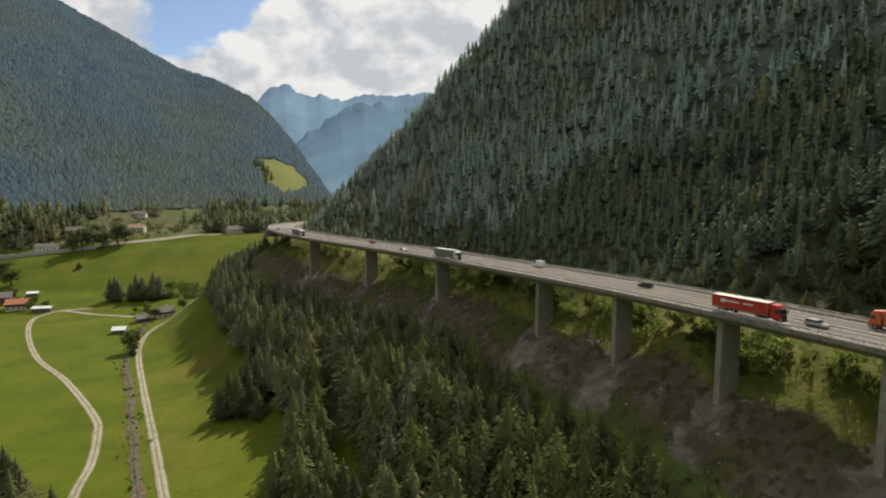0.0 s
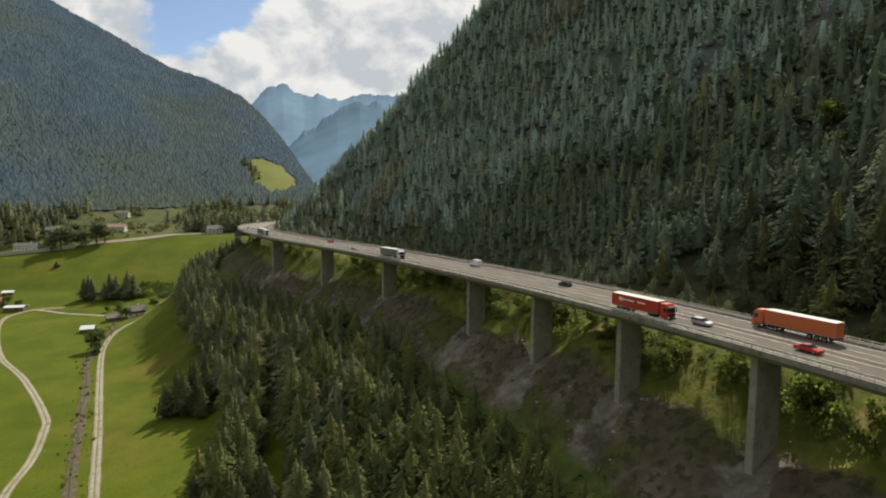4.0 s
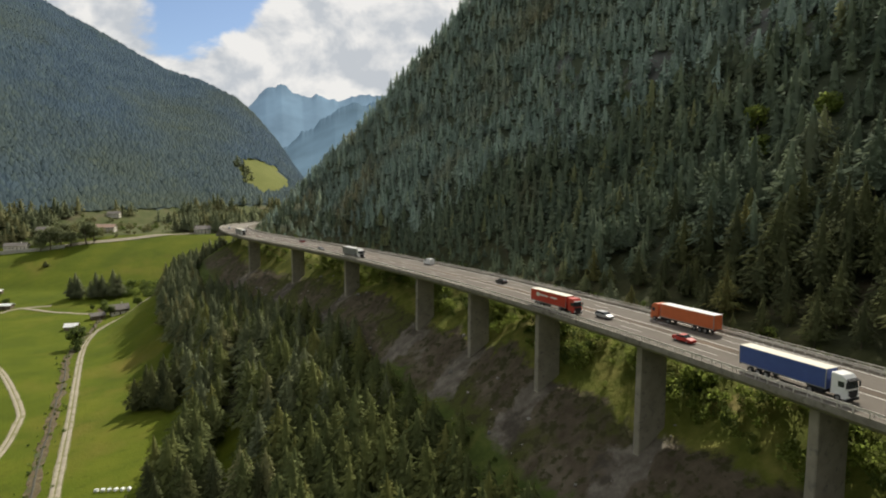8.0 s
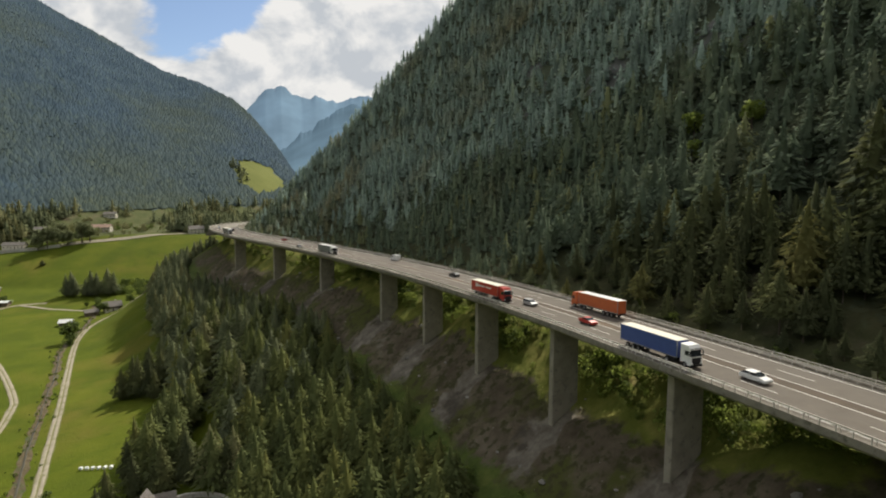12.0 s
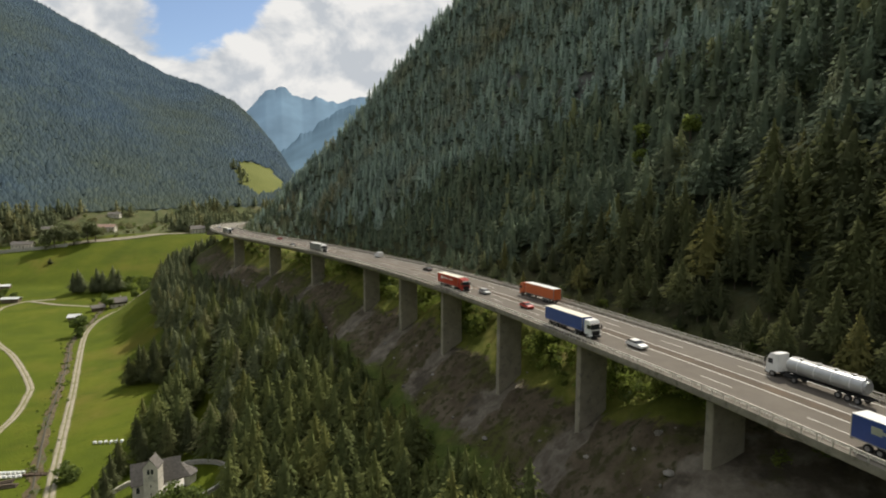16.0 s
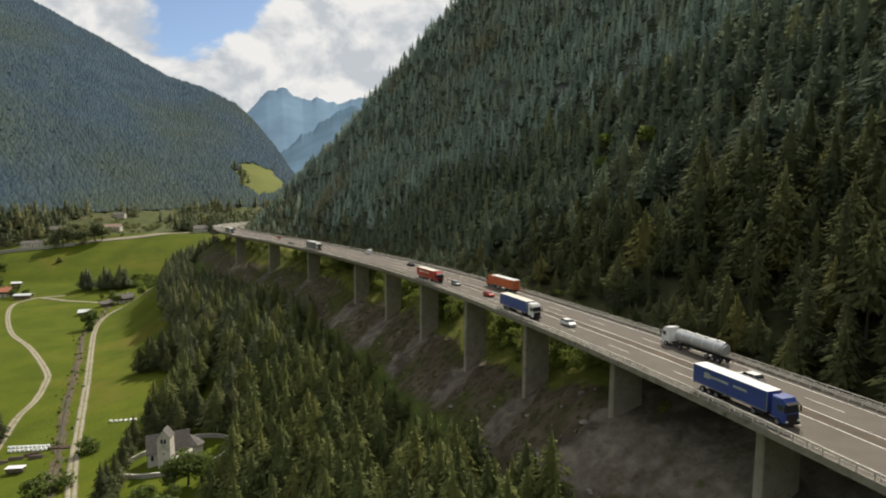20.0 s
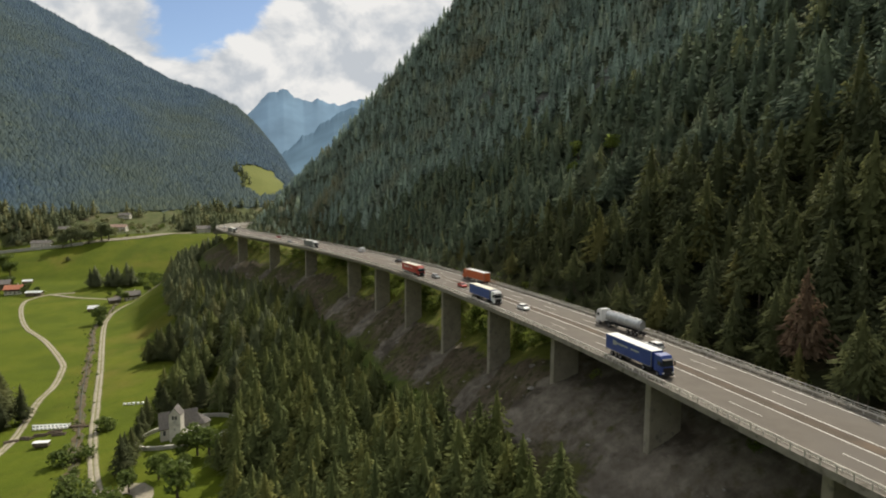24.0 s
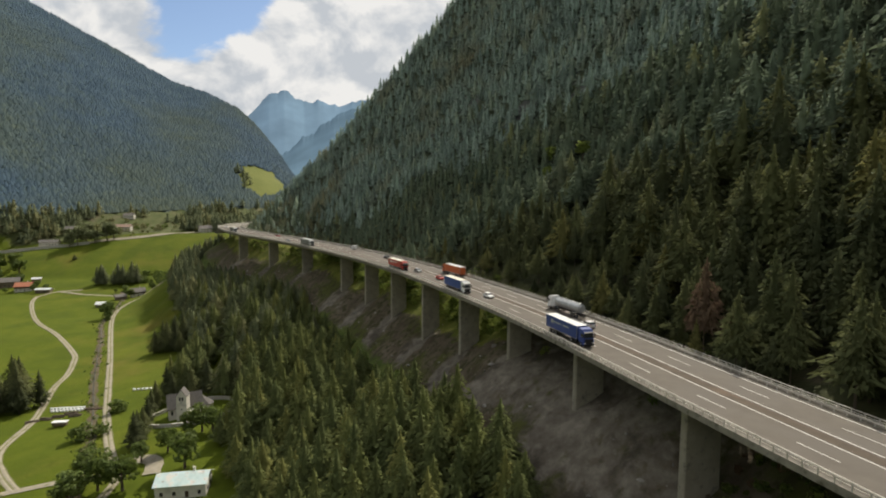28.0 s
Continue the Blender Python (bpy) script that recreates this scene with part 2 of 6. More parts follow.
# middle tier: some haze painted in as lighter, greyer base colours
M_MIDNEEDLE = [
    material("half_hazed_spruce_needles", [(0.3, (0.120, 0.157, 0.109)), (0.7, (0.174, 0.212, 0.137))], 0.05, 0.8, 3, coords="World", island=0.24, second=[(0.022, (0.187, 0.178, 0.100), 0.56, 0.74)], translucent=0.36, spec=0.06),
    material("half_hazed_fir_needles", [(0.3, (0.145, 0.185, 0.121)), (0.7, (0.206, 0.241, 0.148))], 0.05, 0.8, 3, coords="World", island=0.24, second=[(0.022, (0.187, 0.178, 0.100), 0.56, 0.74)], translucent=0.36, spec=0.06),
    material("half_hazed_larch_needles", [(0.3, (0.192, 0.213, 0.109)), (0.7, (0.247, 0.262, 0.131))], 0.05, 0.8, 3, coords="World", island=0.24, second=[(0.022, (0.187, 0.178, 0.100), 0.56, 0.74)], translucent=0.36, spec=0.06),
    material("half_hazed_dead_twigs", [(0.3, (0.161, 0.123, 0.097)), (0.7, (0.217, 0.172, 0.137))], 0.05, 0.8, 3, coords="World", island=0.24, second=[(0.022, (0.187, 0.178, 0.100), 0.56, 0.74)], translucent=0.36, spec=0.06),
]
# palest tier: stronger haze painted into the base colours
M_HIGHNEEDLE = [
    material("hazed_spruce_needles", [(0.3, (0.262, 0.335, 0.283)), (0.7, (0.348, 0.427, 0.354))], 0.03, 0.8, 3, coords="World", island=0.26, second=[(0.020, (0.301, 0.285, 0.176), 0.54, 0.72), (0.05, (0.189, 0.242, 0.201), 0.52, 0.66)], translucent=0.36, spec=0.06),
    material("hazed_fir_needles", [(0.3, (0.297, 0.372, 0.306)), (0.7, (0.378, 0.454, 0.372))], 0.03, 0.8, 3, coords="World", island=0.26, second=[(0.020, (0.301, 0.285, 0.176), 0.54, 0.72), (0.05, (0.189, 0.242, 0.201), 0.52, 0.66)], translucent=0.36, spec=0.06),
    material("hazed_larch_needles", [(0.3, (0.337, 0.395, 0.293)), (0.7, (0.419, 0.476, 0.344))], 0.03, 0.8, 3, coords="World", island=0.26, second=[(0.020, (0.301, 0.285, 0.176), 0.54, 0.72), (0.05, (0.189, 0.242, 0.201), 0.52, 0.66)], translucent=0.36, spec=0.06),
    material("hazed_dead_twigs", [(0.3, (0.242, 0.224, 0.206)), (0.7, (0.293, 0.271, 0.249))], 0.03, 0.8, 3, coords="World", island=0.26, second=[(0.020, (0.301, 0.285, 0.176), 0.54, 0.72), (0.05, (0.189, 0.242, 0.201), 0.52, 0.66)], translucent=0.36, spec=0.06),
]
# the haze across the valley is painted into these bluish needle colours
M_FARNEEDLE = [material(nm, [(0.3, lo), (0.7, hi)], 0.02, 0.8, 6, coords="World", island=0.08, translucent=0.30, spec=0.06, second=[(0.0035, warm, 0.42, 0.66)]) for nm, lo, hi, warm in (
    ("far_haze_spruce_needles", (0.044, 0.074, 0.107), (0.069, 0.107, 0.144), (0.072, 0.095, 0.078)),
    ("far_haze_green_needles", (0.047, 0.079, 0.109), (0.074, 0.114, 0.147), (0.077, 0.101, 0.080)),
    ("far_haze_larch_needles", (0.054, 0.088, 0.107), (0.083, 0.125, 0.145), (0.089, 0.111, 0.080)),
    ("far_haze_spruce_twigs", (0.076, 0.093, 0.109), (0.098, 0.118, 0.129), (0.091, 0.097, 0.089)))]
M_LEAF = material("broad_leaves", [(0.3, (0.080, 0.118, 0.024)), (0.7, (0.145, 0.182, 0.044))], 0.6, 0.7, 4, coords="World", island=0.3, translucent=0.45)
M_SHRUB = material("shrub_leaves", [(0.3, (0.169, 0.224, 0.046)), (0.7, (0.281, 0.326, 0.081))], 0.4, 0.75, 4, coords="World", island=0.35, translucent=0.6)
M_BARK = material("bark", [(0.3, (0.060, 0.045, 0.034)), (0.7, (0.130, 0.105, 0.082))], 2.5, 0.95, 6, 0.02, 8)
M_VERGE = material("grassy_track_crown", [(0.3, (0.120, 0.125, 0.045)), (0.7, (0.200, 0.185, 0.095))], 0.5, 0.95, 8, 0.05, 3, coords="World")

# ---------- mesh helpers ----------
def part(name, bm, mat, parent=None, label=""):
    me = bpy.data.meshes.new(name)
    bm.to_mesh(me)
    bm.free()
    for mm in mat if isinstance(mat, (list, tuple)) else [mat]:
        me.materials.append(mm)
    ob = new(name, me)
    if parent:
        ob.parent = parent
    if label:
        tagged(ob, label)
    return ob


def arrays(name, verts, faces, mats, index=None, smooth=False, parent=None, normals=None):
    """One mesh from numpy arrays; faces all of the same corner count."""
    me = bpy.data.meshes.new(name)
    verts, faces = np.asarray(verts, np.float32), np.asarray(faces, np.int32)
    n, k = faces.shape
    me.vertices.add(len(verts))
    me.vertices.foreach_set("co", verts.ravel())
    me.loops.add(n * k)
    me.loops.foreach_set("vertex_index", faces.ravel())
    me.polygons.add(n)
    me.polygons.foreach_set("loop_start", np.arange(0, n * k, k, dtype=np.int32))
    for mm in mats:
        me.materials.append(mm)
    if index is not None:
        me.polygons.foreach_set("material_index", np.asarray(index, np.int32))
    me.polygons.foreach_set("use_smooth", np.full(n, smooth))
    me.update(calc_edges=True)
    me.validate()
    if normals is not None:
        me.normals_split_custom_set_from_vertices(np.asarray(normals, np.float32).tolist())
    ob = new(name, me)
    if parent:
        ob.parent = parent
    return ob


def box(bm, c, s, rz=0.0, bevel=0.0, mat=0):
    """A box of size s about c, turned by rz radians."""
    r = bmesh.ops.create_cube(bm, size=1.0)
    vs = r["verts"]
    bmesh.ops.transform(bm, matrix=Matrix.Translation(c) @ Matrix.Rotation(rz, 4, "Z") @ Matrix.Diagonal((*s, 1)), verts=vs)
    fs = {f for v in vs for f in v.link_faces}
    for f in fs:
        f.material_index = mat
    if bevel:
        es = list({e for v in vs for e in v.link_edges})
        bmesh.ops.bevel(bm, geom=es, offset=bevel, segments=1, affect="EDGES")
    return vs


def cyl(bm, c, r, depth, axis="Z", seg=12, r2=None):
    rot = {"Z": Matrix(), "X": Matrix.Rotation(math.pi / 2, 4, "Y"), "Y": Matrix.Rotation(math.pi / 2, 4, "X")}[axis]
    return bmesh.ops.create_cone(bm, cap_ends=True, segments=seg, radius1=r, radius2=r if r2 is None else r2, depth=depth, matrix=Matrix.Translation(c) @ rot)["verts"]


def prism(bm, pts, depth, mat=0):
    """Extrudes the outline pts (x, z) along y from -depth/2 to depth/2."""
    a = [bm.verts.new((x, -depth / 2, z)) for x, z in pts]
    b = [bm.verts.new((x, depth / 2, z)) for x, z in pts]
    n = len(pts)
    fs = [bm.faces.new(a), bm.faces.new(b[::-1])]
    for i in range(n):
        fs.append(bm.faces.new((a[i], b[i], b[(i + 1) % n], a[(i + 1) % n])))
    for f in fs:
        f.material_index = mat
    bmesh.ops.recalc_face_normals(bm, faces=fs)
    return fs


# ---------- the motorway's line: w = 1 m at the pier ends, w grows towards the hillside ----------
LINE = [(196, -420), (186, -340), (177, -260), (168, -195), (160, -150), (152.5, -112), (145, -82), (137.3, -57), (128.5, -28.6), (118.7, 3.9), (107.7, 35.7), (94.9, 67.0), (81.3, 98.8),
        (66.3, 129.4), (50.2, 159.3), (32.4, 188.4), (-1.5, 239.5), (-38.5, 289.0), (-79.0, 340.0), (-107, 383), (-127, 423), (-135, 455), (-133, 492), (-117, 535), (-90, 585), (-55, 640), (-10, 700), (60, 790)]
PIERS = {"p9": 7, "p8": 8, "p7": 9, "p6": 10, "p5": 11, "p4": 12, "p3": 13, "p2": 14, "p1": 15, "p0": 16, "pm1": 17, "pm2": 18}
ROAD_Z0 = 71.8


def catmull(points, step=2.0):
    P = np.array(points, float)
    out, ctrl = [], []
    for i in range(len(P) - 1):
        p0, p1, p2, p3 = P[max(i - 1, 0)], P[i], P[i + 1], P[min(i + 2, len(P) - 1)]
        n = max(2, int(np.linalg.norm(p2 - p1) / step))
        ctrl.append(len(out))
        for k in range(n):
            t = k / n
            out.append(0.5 * (2 * p1 + (p2 - p0) * t + (2 * p0 - 5 * p1 + 4 * p2 - p3) * t * t + (3 * p1 - p0 - 3 * p2 + p3) * t ** 3))
    ctrl.append(len(out))
    out.append(P[-1])
    return np.array(out), ctrl


RP, RC = catmull(LINE)
for _ in range(40):
    RP[1:-1] = RP[1:-1] * 0.5 + (RP[:-2] + RP[2:]) * 0.25
RT = np.gradient(RP, axis=0)
RT /= np.linalg.norm(RT, axis=1)[:, None]
RN = np.stack([RT[:, 1], -RT[:, 0]], 1)          # towards the hillside
RS = np.concatenate([[0], np.cumsum(np.linalg.norm(np.diff(RP, axis=0), axis=1))])


def road_z(s):
    return ROAD_Z0 + 0.0045 * np.clip(np.asarray(s, float) - RS[RC[8]], 0, 900)


def road_xy(s, w):
    x = np.interp(s, RS, RP[:, 0]) + (w - 1) * np.interp(s, RS, RN[:, 0])
    y = np.interp(s, RS, RP[:, 1]) + (w - 1) * np.interp(s, RS, RN[:, 1])
    return x, y


def road_sw(x, y):
    """Nearest point of the line: s and w."""
    x, y = np.asarray(x, float).ravel(), np.asarray(y, float).ravel()
    s, w = np.empty(len(x)), np.empty(len(x))
    sub = slice(0, len(RP), 2)
    A, An, As = RP[sub], RN[sub], RS[sub]
    for a in range(0, len(x), 4000):
        b = slice(a, a + 4000)
        dx, dy = x[b, None] - A[None, :, 0], y[b, None] - A[None, :, 1]
        i = np.argmin(dx * dx + dy * dy, axis=1)
        k = np.arange(len(i))
        s[b] = As[i]
        side = dx[k, i] * An[i, 0] + dy[k, i] * An[i, 1]
        w[b] = np.sign(side) * np.sqrt(dx[k, i] ** 2 + dy[k, i] ** 2) + 1
    return s, w


def fbm(x, y, scale, seed=0, octaves=4):
    """Cheap smooth noise, about -1 to 1, from sums of turned sines."""
    r = np.random.RandomState(seed + 7)
    v, a = np.zeros_like(np.asarray(x, float)), 1.0
    f = 1.0 / scale
    for _ in range(octaves):
        t = r.rand(3) * 6.283
        for k in range(3):
            ang = t[0] + k * 2.1 + r.rand()
            v = v + a * np.sin((x * math.cos(ang) + y * math.sin(ang)) * f * 6.283 + t[k]) / 3
        f, a = f * 2.03, a * 0.52
    return v / 1.6


BASE_S = [RS[RC[i]] for i in (5, 7, 8, 9, 10, 11, 12, 13, 14, 15, 16, 17, 18, 20)]
BASE_Z = [56, 52, 51, 57.6, 59.0, 50.5, 48.2, 50, 50.3, 52, 55, 52.4, 50.3, 60]
HILL_D = [0, 6, 20, 40, 80, 120, 160, 250, 400, 900]
HILL_H = [-1.5, -0.5, 5, 18, 57, 106, 158, 276, 445, 800]
# the mountain across the valley: bearing (degrees left of +y), crest elevation in degrees, crest distance
WEST = [(-12, -2.0, 1250), (11.5, -0.8, 1260), (12.8, 0.9, 1290), (13.5, 2.0, 1310), (14.5, 3.4, 1340), (15.5, 4.95, 1370), (17.0, 6.9, 1410), (18.0, 8.0, 1440), (19.5, 9.3, 1480), (22.4, 10.5, 1540), (25.2, 11.2, 1590), (28.2, 12.8, 1640), (31.1, 14.2, 1680), (33.7, 15.5, 1700), (45, 20, 1680), (70, 23, 1600), (95, 20, 1600)]


def height(x, y):
    shape = np.shape(x)
    x, y = np.asarray(x, float).ravel(), np.asarray(y, float).ravel()
    s, w = road_sw(x, y)
    zr = road_z(s)
    zb = np.interp(s, BASE_S, BASE_Z)
    # valley floor and the terrace beyond
    floor_z = np.interp(y, [-300, 100, 350, 430, 490, 545, 600, 700, 1000, 2000], [-4, 0, 2, 6, 14, 36, 56, 62, 72, 110]) + 0.7 * fbm(x, y, 140, 3)
    floor_z = floor_z + np.interp(x, [-130, -75, -20], [0, 3, 9]) * np.interp(y, [40, 90, 330, 420], [0.6, 1, 1, 0])
    # slope below the road
    low = zb - 0.72 * (1 - w) + (1.8 * fbm(x, y, 45, 5) + 0.5 * fbm(x, y, 9, 6)) * np.clip((1 - w) / 12, 0, 1)
    k = 6.0
    m = np.maximum(low, floor_z)
    low = m + k * np.log1p(np.exp(-np.abs(low - floor_z) / k)) * 0.6
    # humps of spoil between the piers, hollows at their feet
    pier_s = np.array(sorted(RS[RC[i]] for i in PIERS.values()))
    j = np.clip(np.searchsorted(pier_s, s) - 1, 0, len(pier_s) - 2)
    f = np.clip((s - pier_s[j]) / (pier_s[j + 1] - pier_s[j]), 0, 1)
    hump = np.sin(f * math.pi) ** 1.5 * (0.8 + 0.5 * np.sin(j * 2.4))
    low = low + 1.6 * hump * np.clip(1 - (1 - w) / 16, 0, 1) * (w < 1)
    # under the deck
    sag = np.interp(s, [RS[RC[9]], RS[RC[11]], RS[RC[17]], RS[RC[19]]], [0.0, 4.2, 4.2, 0.0])
    top = zr - 5.0 - sag
    t = np.clip((w - 1) / 20.0, 0, 1)
    under = zb + (top - zb) * (t * 0.55 + 0.45 * t * t * (3 - 2 * t)) + (1.6 * fbm(x, y, 31, 8) + 0.6 * fbm(x, y, 11, 9)) * t * (1 - t) * 4
    under = under + hump * (1.6 * (1 - t) + np.interp(s, [RS[RC[10]], RS[RC[13]]], [7.5, 13.0]) * t * (1 - t))
    under = np.minimum(under, zr - 3.8)
    d = w - 21.0
    hill = zr - 3.5 - sag * np.clip(1 - d / 12, 0, 1) + np.interp(d, HILL_D, HILL_H) + np.clip(d / 25, 0, 1) * (5 * fbm(x, y, 90, 11) + 2.0 * fbm(x, y, 33, 12))
    hill = hill + np.clip(d / 40, 0, 1) * np.interp(y, [405, 510, 700], [0, 25, 34])
    z = np.where(w < 1, low, np.where(w < 21, under, hill))
    # mountain across the valley
    ox, oy = 40.0, -30.0
    r = np.hypot(x - ox, y - oy)
    a = np.degrees(np.arctan2(-(x - ox), y - oy))
    W = np.array(WEST)
    el, rc = np.interp(a, W[:, 0], W[:, 1]), np.interp(a, W[:, 0], W[:, 2])
    zc = 100 + rc * np.tan(np.radians(el)) - 14
    rf = np.interp(a, [0, 14, 20, 30, 40, 60, 95], [1150, 980, 900, 820, 760, 620, 560])
    u = (r - rf) / (rc - rf)
    zf = np.interp(y, [-300, 350, 600, 1000], [0, 5, 62, 75])
    prof = np.interp(u, [0, 0.1, 0.35, 1.0, 1.25, 2.2], [0, 0.07, 0.33, 1.0, 0.95, 0.5])
    west = zf + (zc - zf) * prof + np.clip(u, 0, 1) * np.clip(1.0 - u, 0.15, 1) * (34 * fbm(x, y, 420, 21) + 13 * fbm(x + 0.5 * y, y, 150, 22))
    z = np.where((u > 0) & (a > 8) & (w < 1), np.maximum(z, west), z)
    return z.reshape(shape)


def ground_z(x, y):
    return float(height(np.array([x]), np.array([y]))[0])


def cliff(x, y, w):
    """Bare rock steps high on the hillside."""
    band = np.exp(-((w - 128 - 16 * fbm(x, y, 120, 43)) / 26) ** 2) * np.interp(y, [140, 200, 320, 400], [0, 1, 1, 0])
    return (w > 95) & (0.95 * band + 0.5 * fbm(x, y, 38, 41, 3) > 0.86)


def zone(x, y):
    """0 meadow, 1 forest floor, 2 scree, 3 bank, 4 rock, 5 pasture, 6 far woods."""
    s, w = road_sw(x, y)
    n = fbm(x, y, 40, 31)
    n2 = fbm(x, y, 16, 32)
    ox, oy = 40.0, -30.0
    r, a = np.hypot(x - ox, y - oy), np.degrees(np.arctan2(-(x - ox), y - oy))
    rf = np.interp(a, [0, 14, 20, 30, 40, 60, 95], [1150, 980, 900, 820, 760, 620, 560])
    z = np.zeros(len(x), int)
    z[(w > -56 + 6 * n) & (y < 420)] = 1
    z[(w > -26 + 7 * n) & (y < 420)] = 2
    z[(w > 3.5 + 4 * n2) & (w < 24)] = 3
    z[w >= 24] = 1
    z[cliff(x, y, w)] = 4
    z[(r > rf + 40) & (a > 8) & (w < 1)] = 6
    z[(w < 1) & (np.hypot((x + 284) / 40, (y - 1030) / 84) < 1 + 0.3 * n)] = 5
    return z


def weights(x, y):
    """Soft cover weights for the ground's material."""
    s, w = road_sw(x, y)
    n, n2 = fbm(x, y, 40, 31), fbm(x, y, 16, 32)
    low = np.clip((430 - y) / 20, 0, 1)
    z = zone(x, y)

    def ramp(v, half):
        return np.clip(v / half * 0.5 + 0.5, 0, 1)
    foot = np.zeros(len(x))
    for key, i in PIERS.items():
        ds = np.abs(s - RS[RC[i]] - 0.12 * (w - 4) + 3 * n2)
        foot = np.maximum(foot, np.clip(1.5 - ds / (3.0 + 0.22 * np.clip(6 - w, 0, 30)), 0, 1) * ramp(8 - w, 3) * ramp(w + 15 + 8 * n, 8))
    foot = np.maximum(foot, ramp(RS[RC[10]] + 4 - s, 10) * ramp(w + 13 + 6 * n, 6) * ramp(s - RS[RC[8]] - 4 + 10 * n + 0.5 * w, 8) * 0.60) * low
    herb = np.clip(np.exp(-((w + 19) / 7) ** 2) * ramp(s - RS[RC[11]], 20) + 0.35 * fbm(x, y, 24, 47), 0, 1) * low * ramp(-w, 4)
    # dark floor cover by the first piers paints in the shade of deck and hill
    # the bank's lower border is drawn along the deck's shadow edge
    return {"litter": ramp(w - 55, 25), "gravel": foot * ramp(22 - w, 4), "scrub": herb, "floor": np.maximum(ramp(RS[RC[9]] - 8 - s - 8 * n, 8) * ramp(w + 12, 8) * low, np.maximum(ramp(w + np.interp(y, [250, 300, 340, 430], [56, 45, 41, 38]) - 6 * n, 8) * low, ramp(w - 24, 4))), "scree": ramp(w + np.interp(s, [RS[RC[10]], RS[RC[12]]], [17, 26]) - 7 * n, 10) * ramp(25 - w, 4) * low, "bank": ramp(w - 5.5 - 3 * n2, 4) * ramp(29 - w, 6) * ramp(s - RS[RC[10]] - 8, 10),
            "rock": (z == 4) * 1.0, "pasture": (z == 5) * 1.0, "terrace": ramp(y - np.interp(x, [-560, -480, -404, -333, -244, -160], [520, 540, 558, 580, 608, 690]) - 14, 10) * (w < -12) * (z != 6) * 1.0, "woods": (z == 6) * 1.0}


def axis(parts):
    out = [parts[0][0]]
    for a, b, step in parts:
        n = max(1, int(round((b - a) / step)))
        out += [a + (b - a) * (i + 1) / n for i in range(n)]
    return np.array(out)


def build_ground():
    gx = axis([(-4800, -1600, 200), (-1600, -460, 30), (-460, -150, 5), (-150, 240, 3), (240, 500, 10), (500, 1600, 60), (1600, 4800, 320)])
    gy = axis([(-4800, -900, 300), (-900, -160, 40), (-160, 400, 3.2), (400, 720, 6), (720, 1700, 28), (1700, 4800, 220)])
    X, Y = np.meshgrid(gx, gy)
    Z = height(X, Y)
    nx, ny = len(gx), len(gy)
    i = np.arange(nx * ny).reshape(ny, nx)
    F = np.stack([i[:-1, :-1], i[:-1, 1:], i[1:, 1:], i[1:, :-1]], -1).reshape(-1, 4)
    ob = arrays("ground", np.stack([X.ravel(), Y.ravel(), Z.ravel()], 1), F, [M_GROUND], None, True)
    for nm, wt in weights(X.ravel(), Y.ravel()).items():
        at = ob.data.attributes.new(nm, "FLOAT", "POINT")
        at.data.foreach_set("value", wt.astype(np.float32))
    tagged(ob, "alpine valley ground with green meadows, scree and forest slopes", "ground", kind="structure")


build_ground()


def ribbon(name, pts, width, mat, label, category, lift=0.12, edge=0.0, seed=1, aside=0.0):
    """A strip laid on the ground along pts."""
    c, _ = catmull(pts, 2.5)
    if name.startswith("stream"):
        c = c + 0.9 * np.column_stack([fbm(c[:, 0], c[:, 1], 26, 91), 0 * c[:, 0]])
    t = np.gradient(c, axis=0)
    t /= np.linalg.norm(t, axis=1)[:, None]
    n = np.stack([t[:, 1], -t[:, 0]], 1)
    c = c + n * aside
    wd = width * (1 + edge * fbm(c[:, 0], c[:, 1], 14, seed)) / 2
    cols = []
    for f in (-1, -0.5, 0, 0.5, 1):
        p = c + n * (wd * f)[:, None]
        z = height(p[:, 0], p[:, 1]) + lift - (0.10 if abs(f) == 1 else 0)
        cols.append(np.column_stack([p, z]))
    V = np.stack(cols, 1).reshape(-1, 3)
    m = len(c)
    i = np.arange(m * 5).reshape(m, 5)
    F = np.stack([i[:-1, :-1], i[:-1, 1:], i[1:, 1:], i[1:, :-1]], -1).reshape(-1, 4)
    return tagged(arrays(name, V, F, [mat], None, True), label, category, kind="structure")

# ---------- the viaduct ----------
W_MED0, W_MED1, W_FAR, W_OUT, W_HILL = 7.15, 10.0, 17.15, -2.05, 19.2


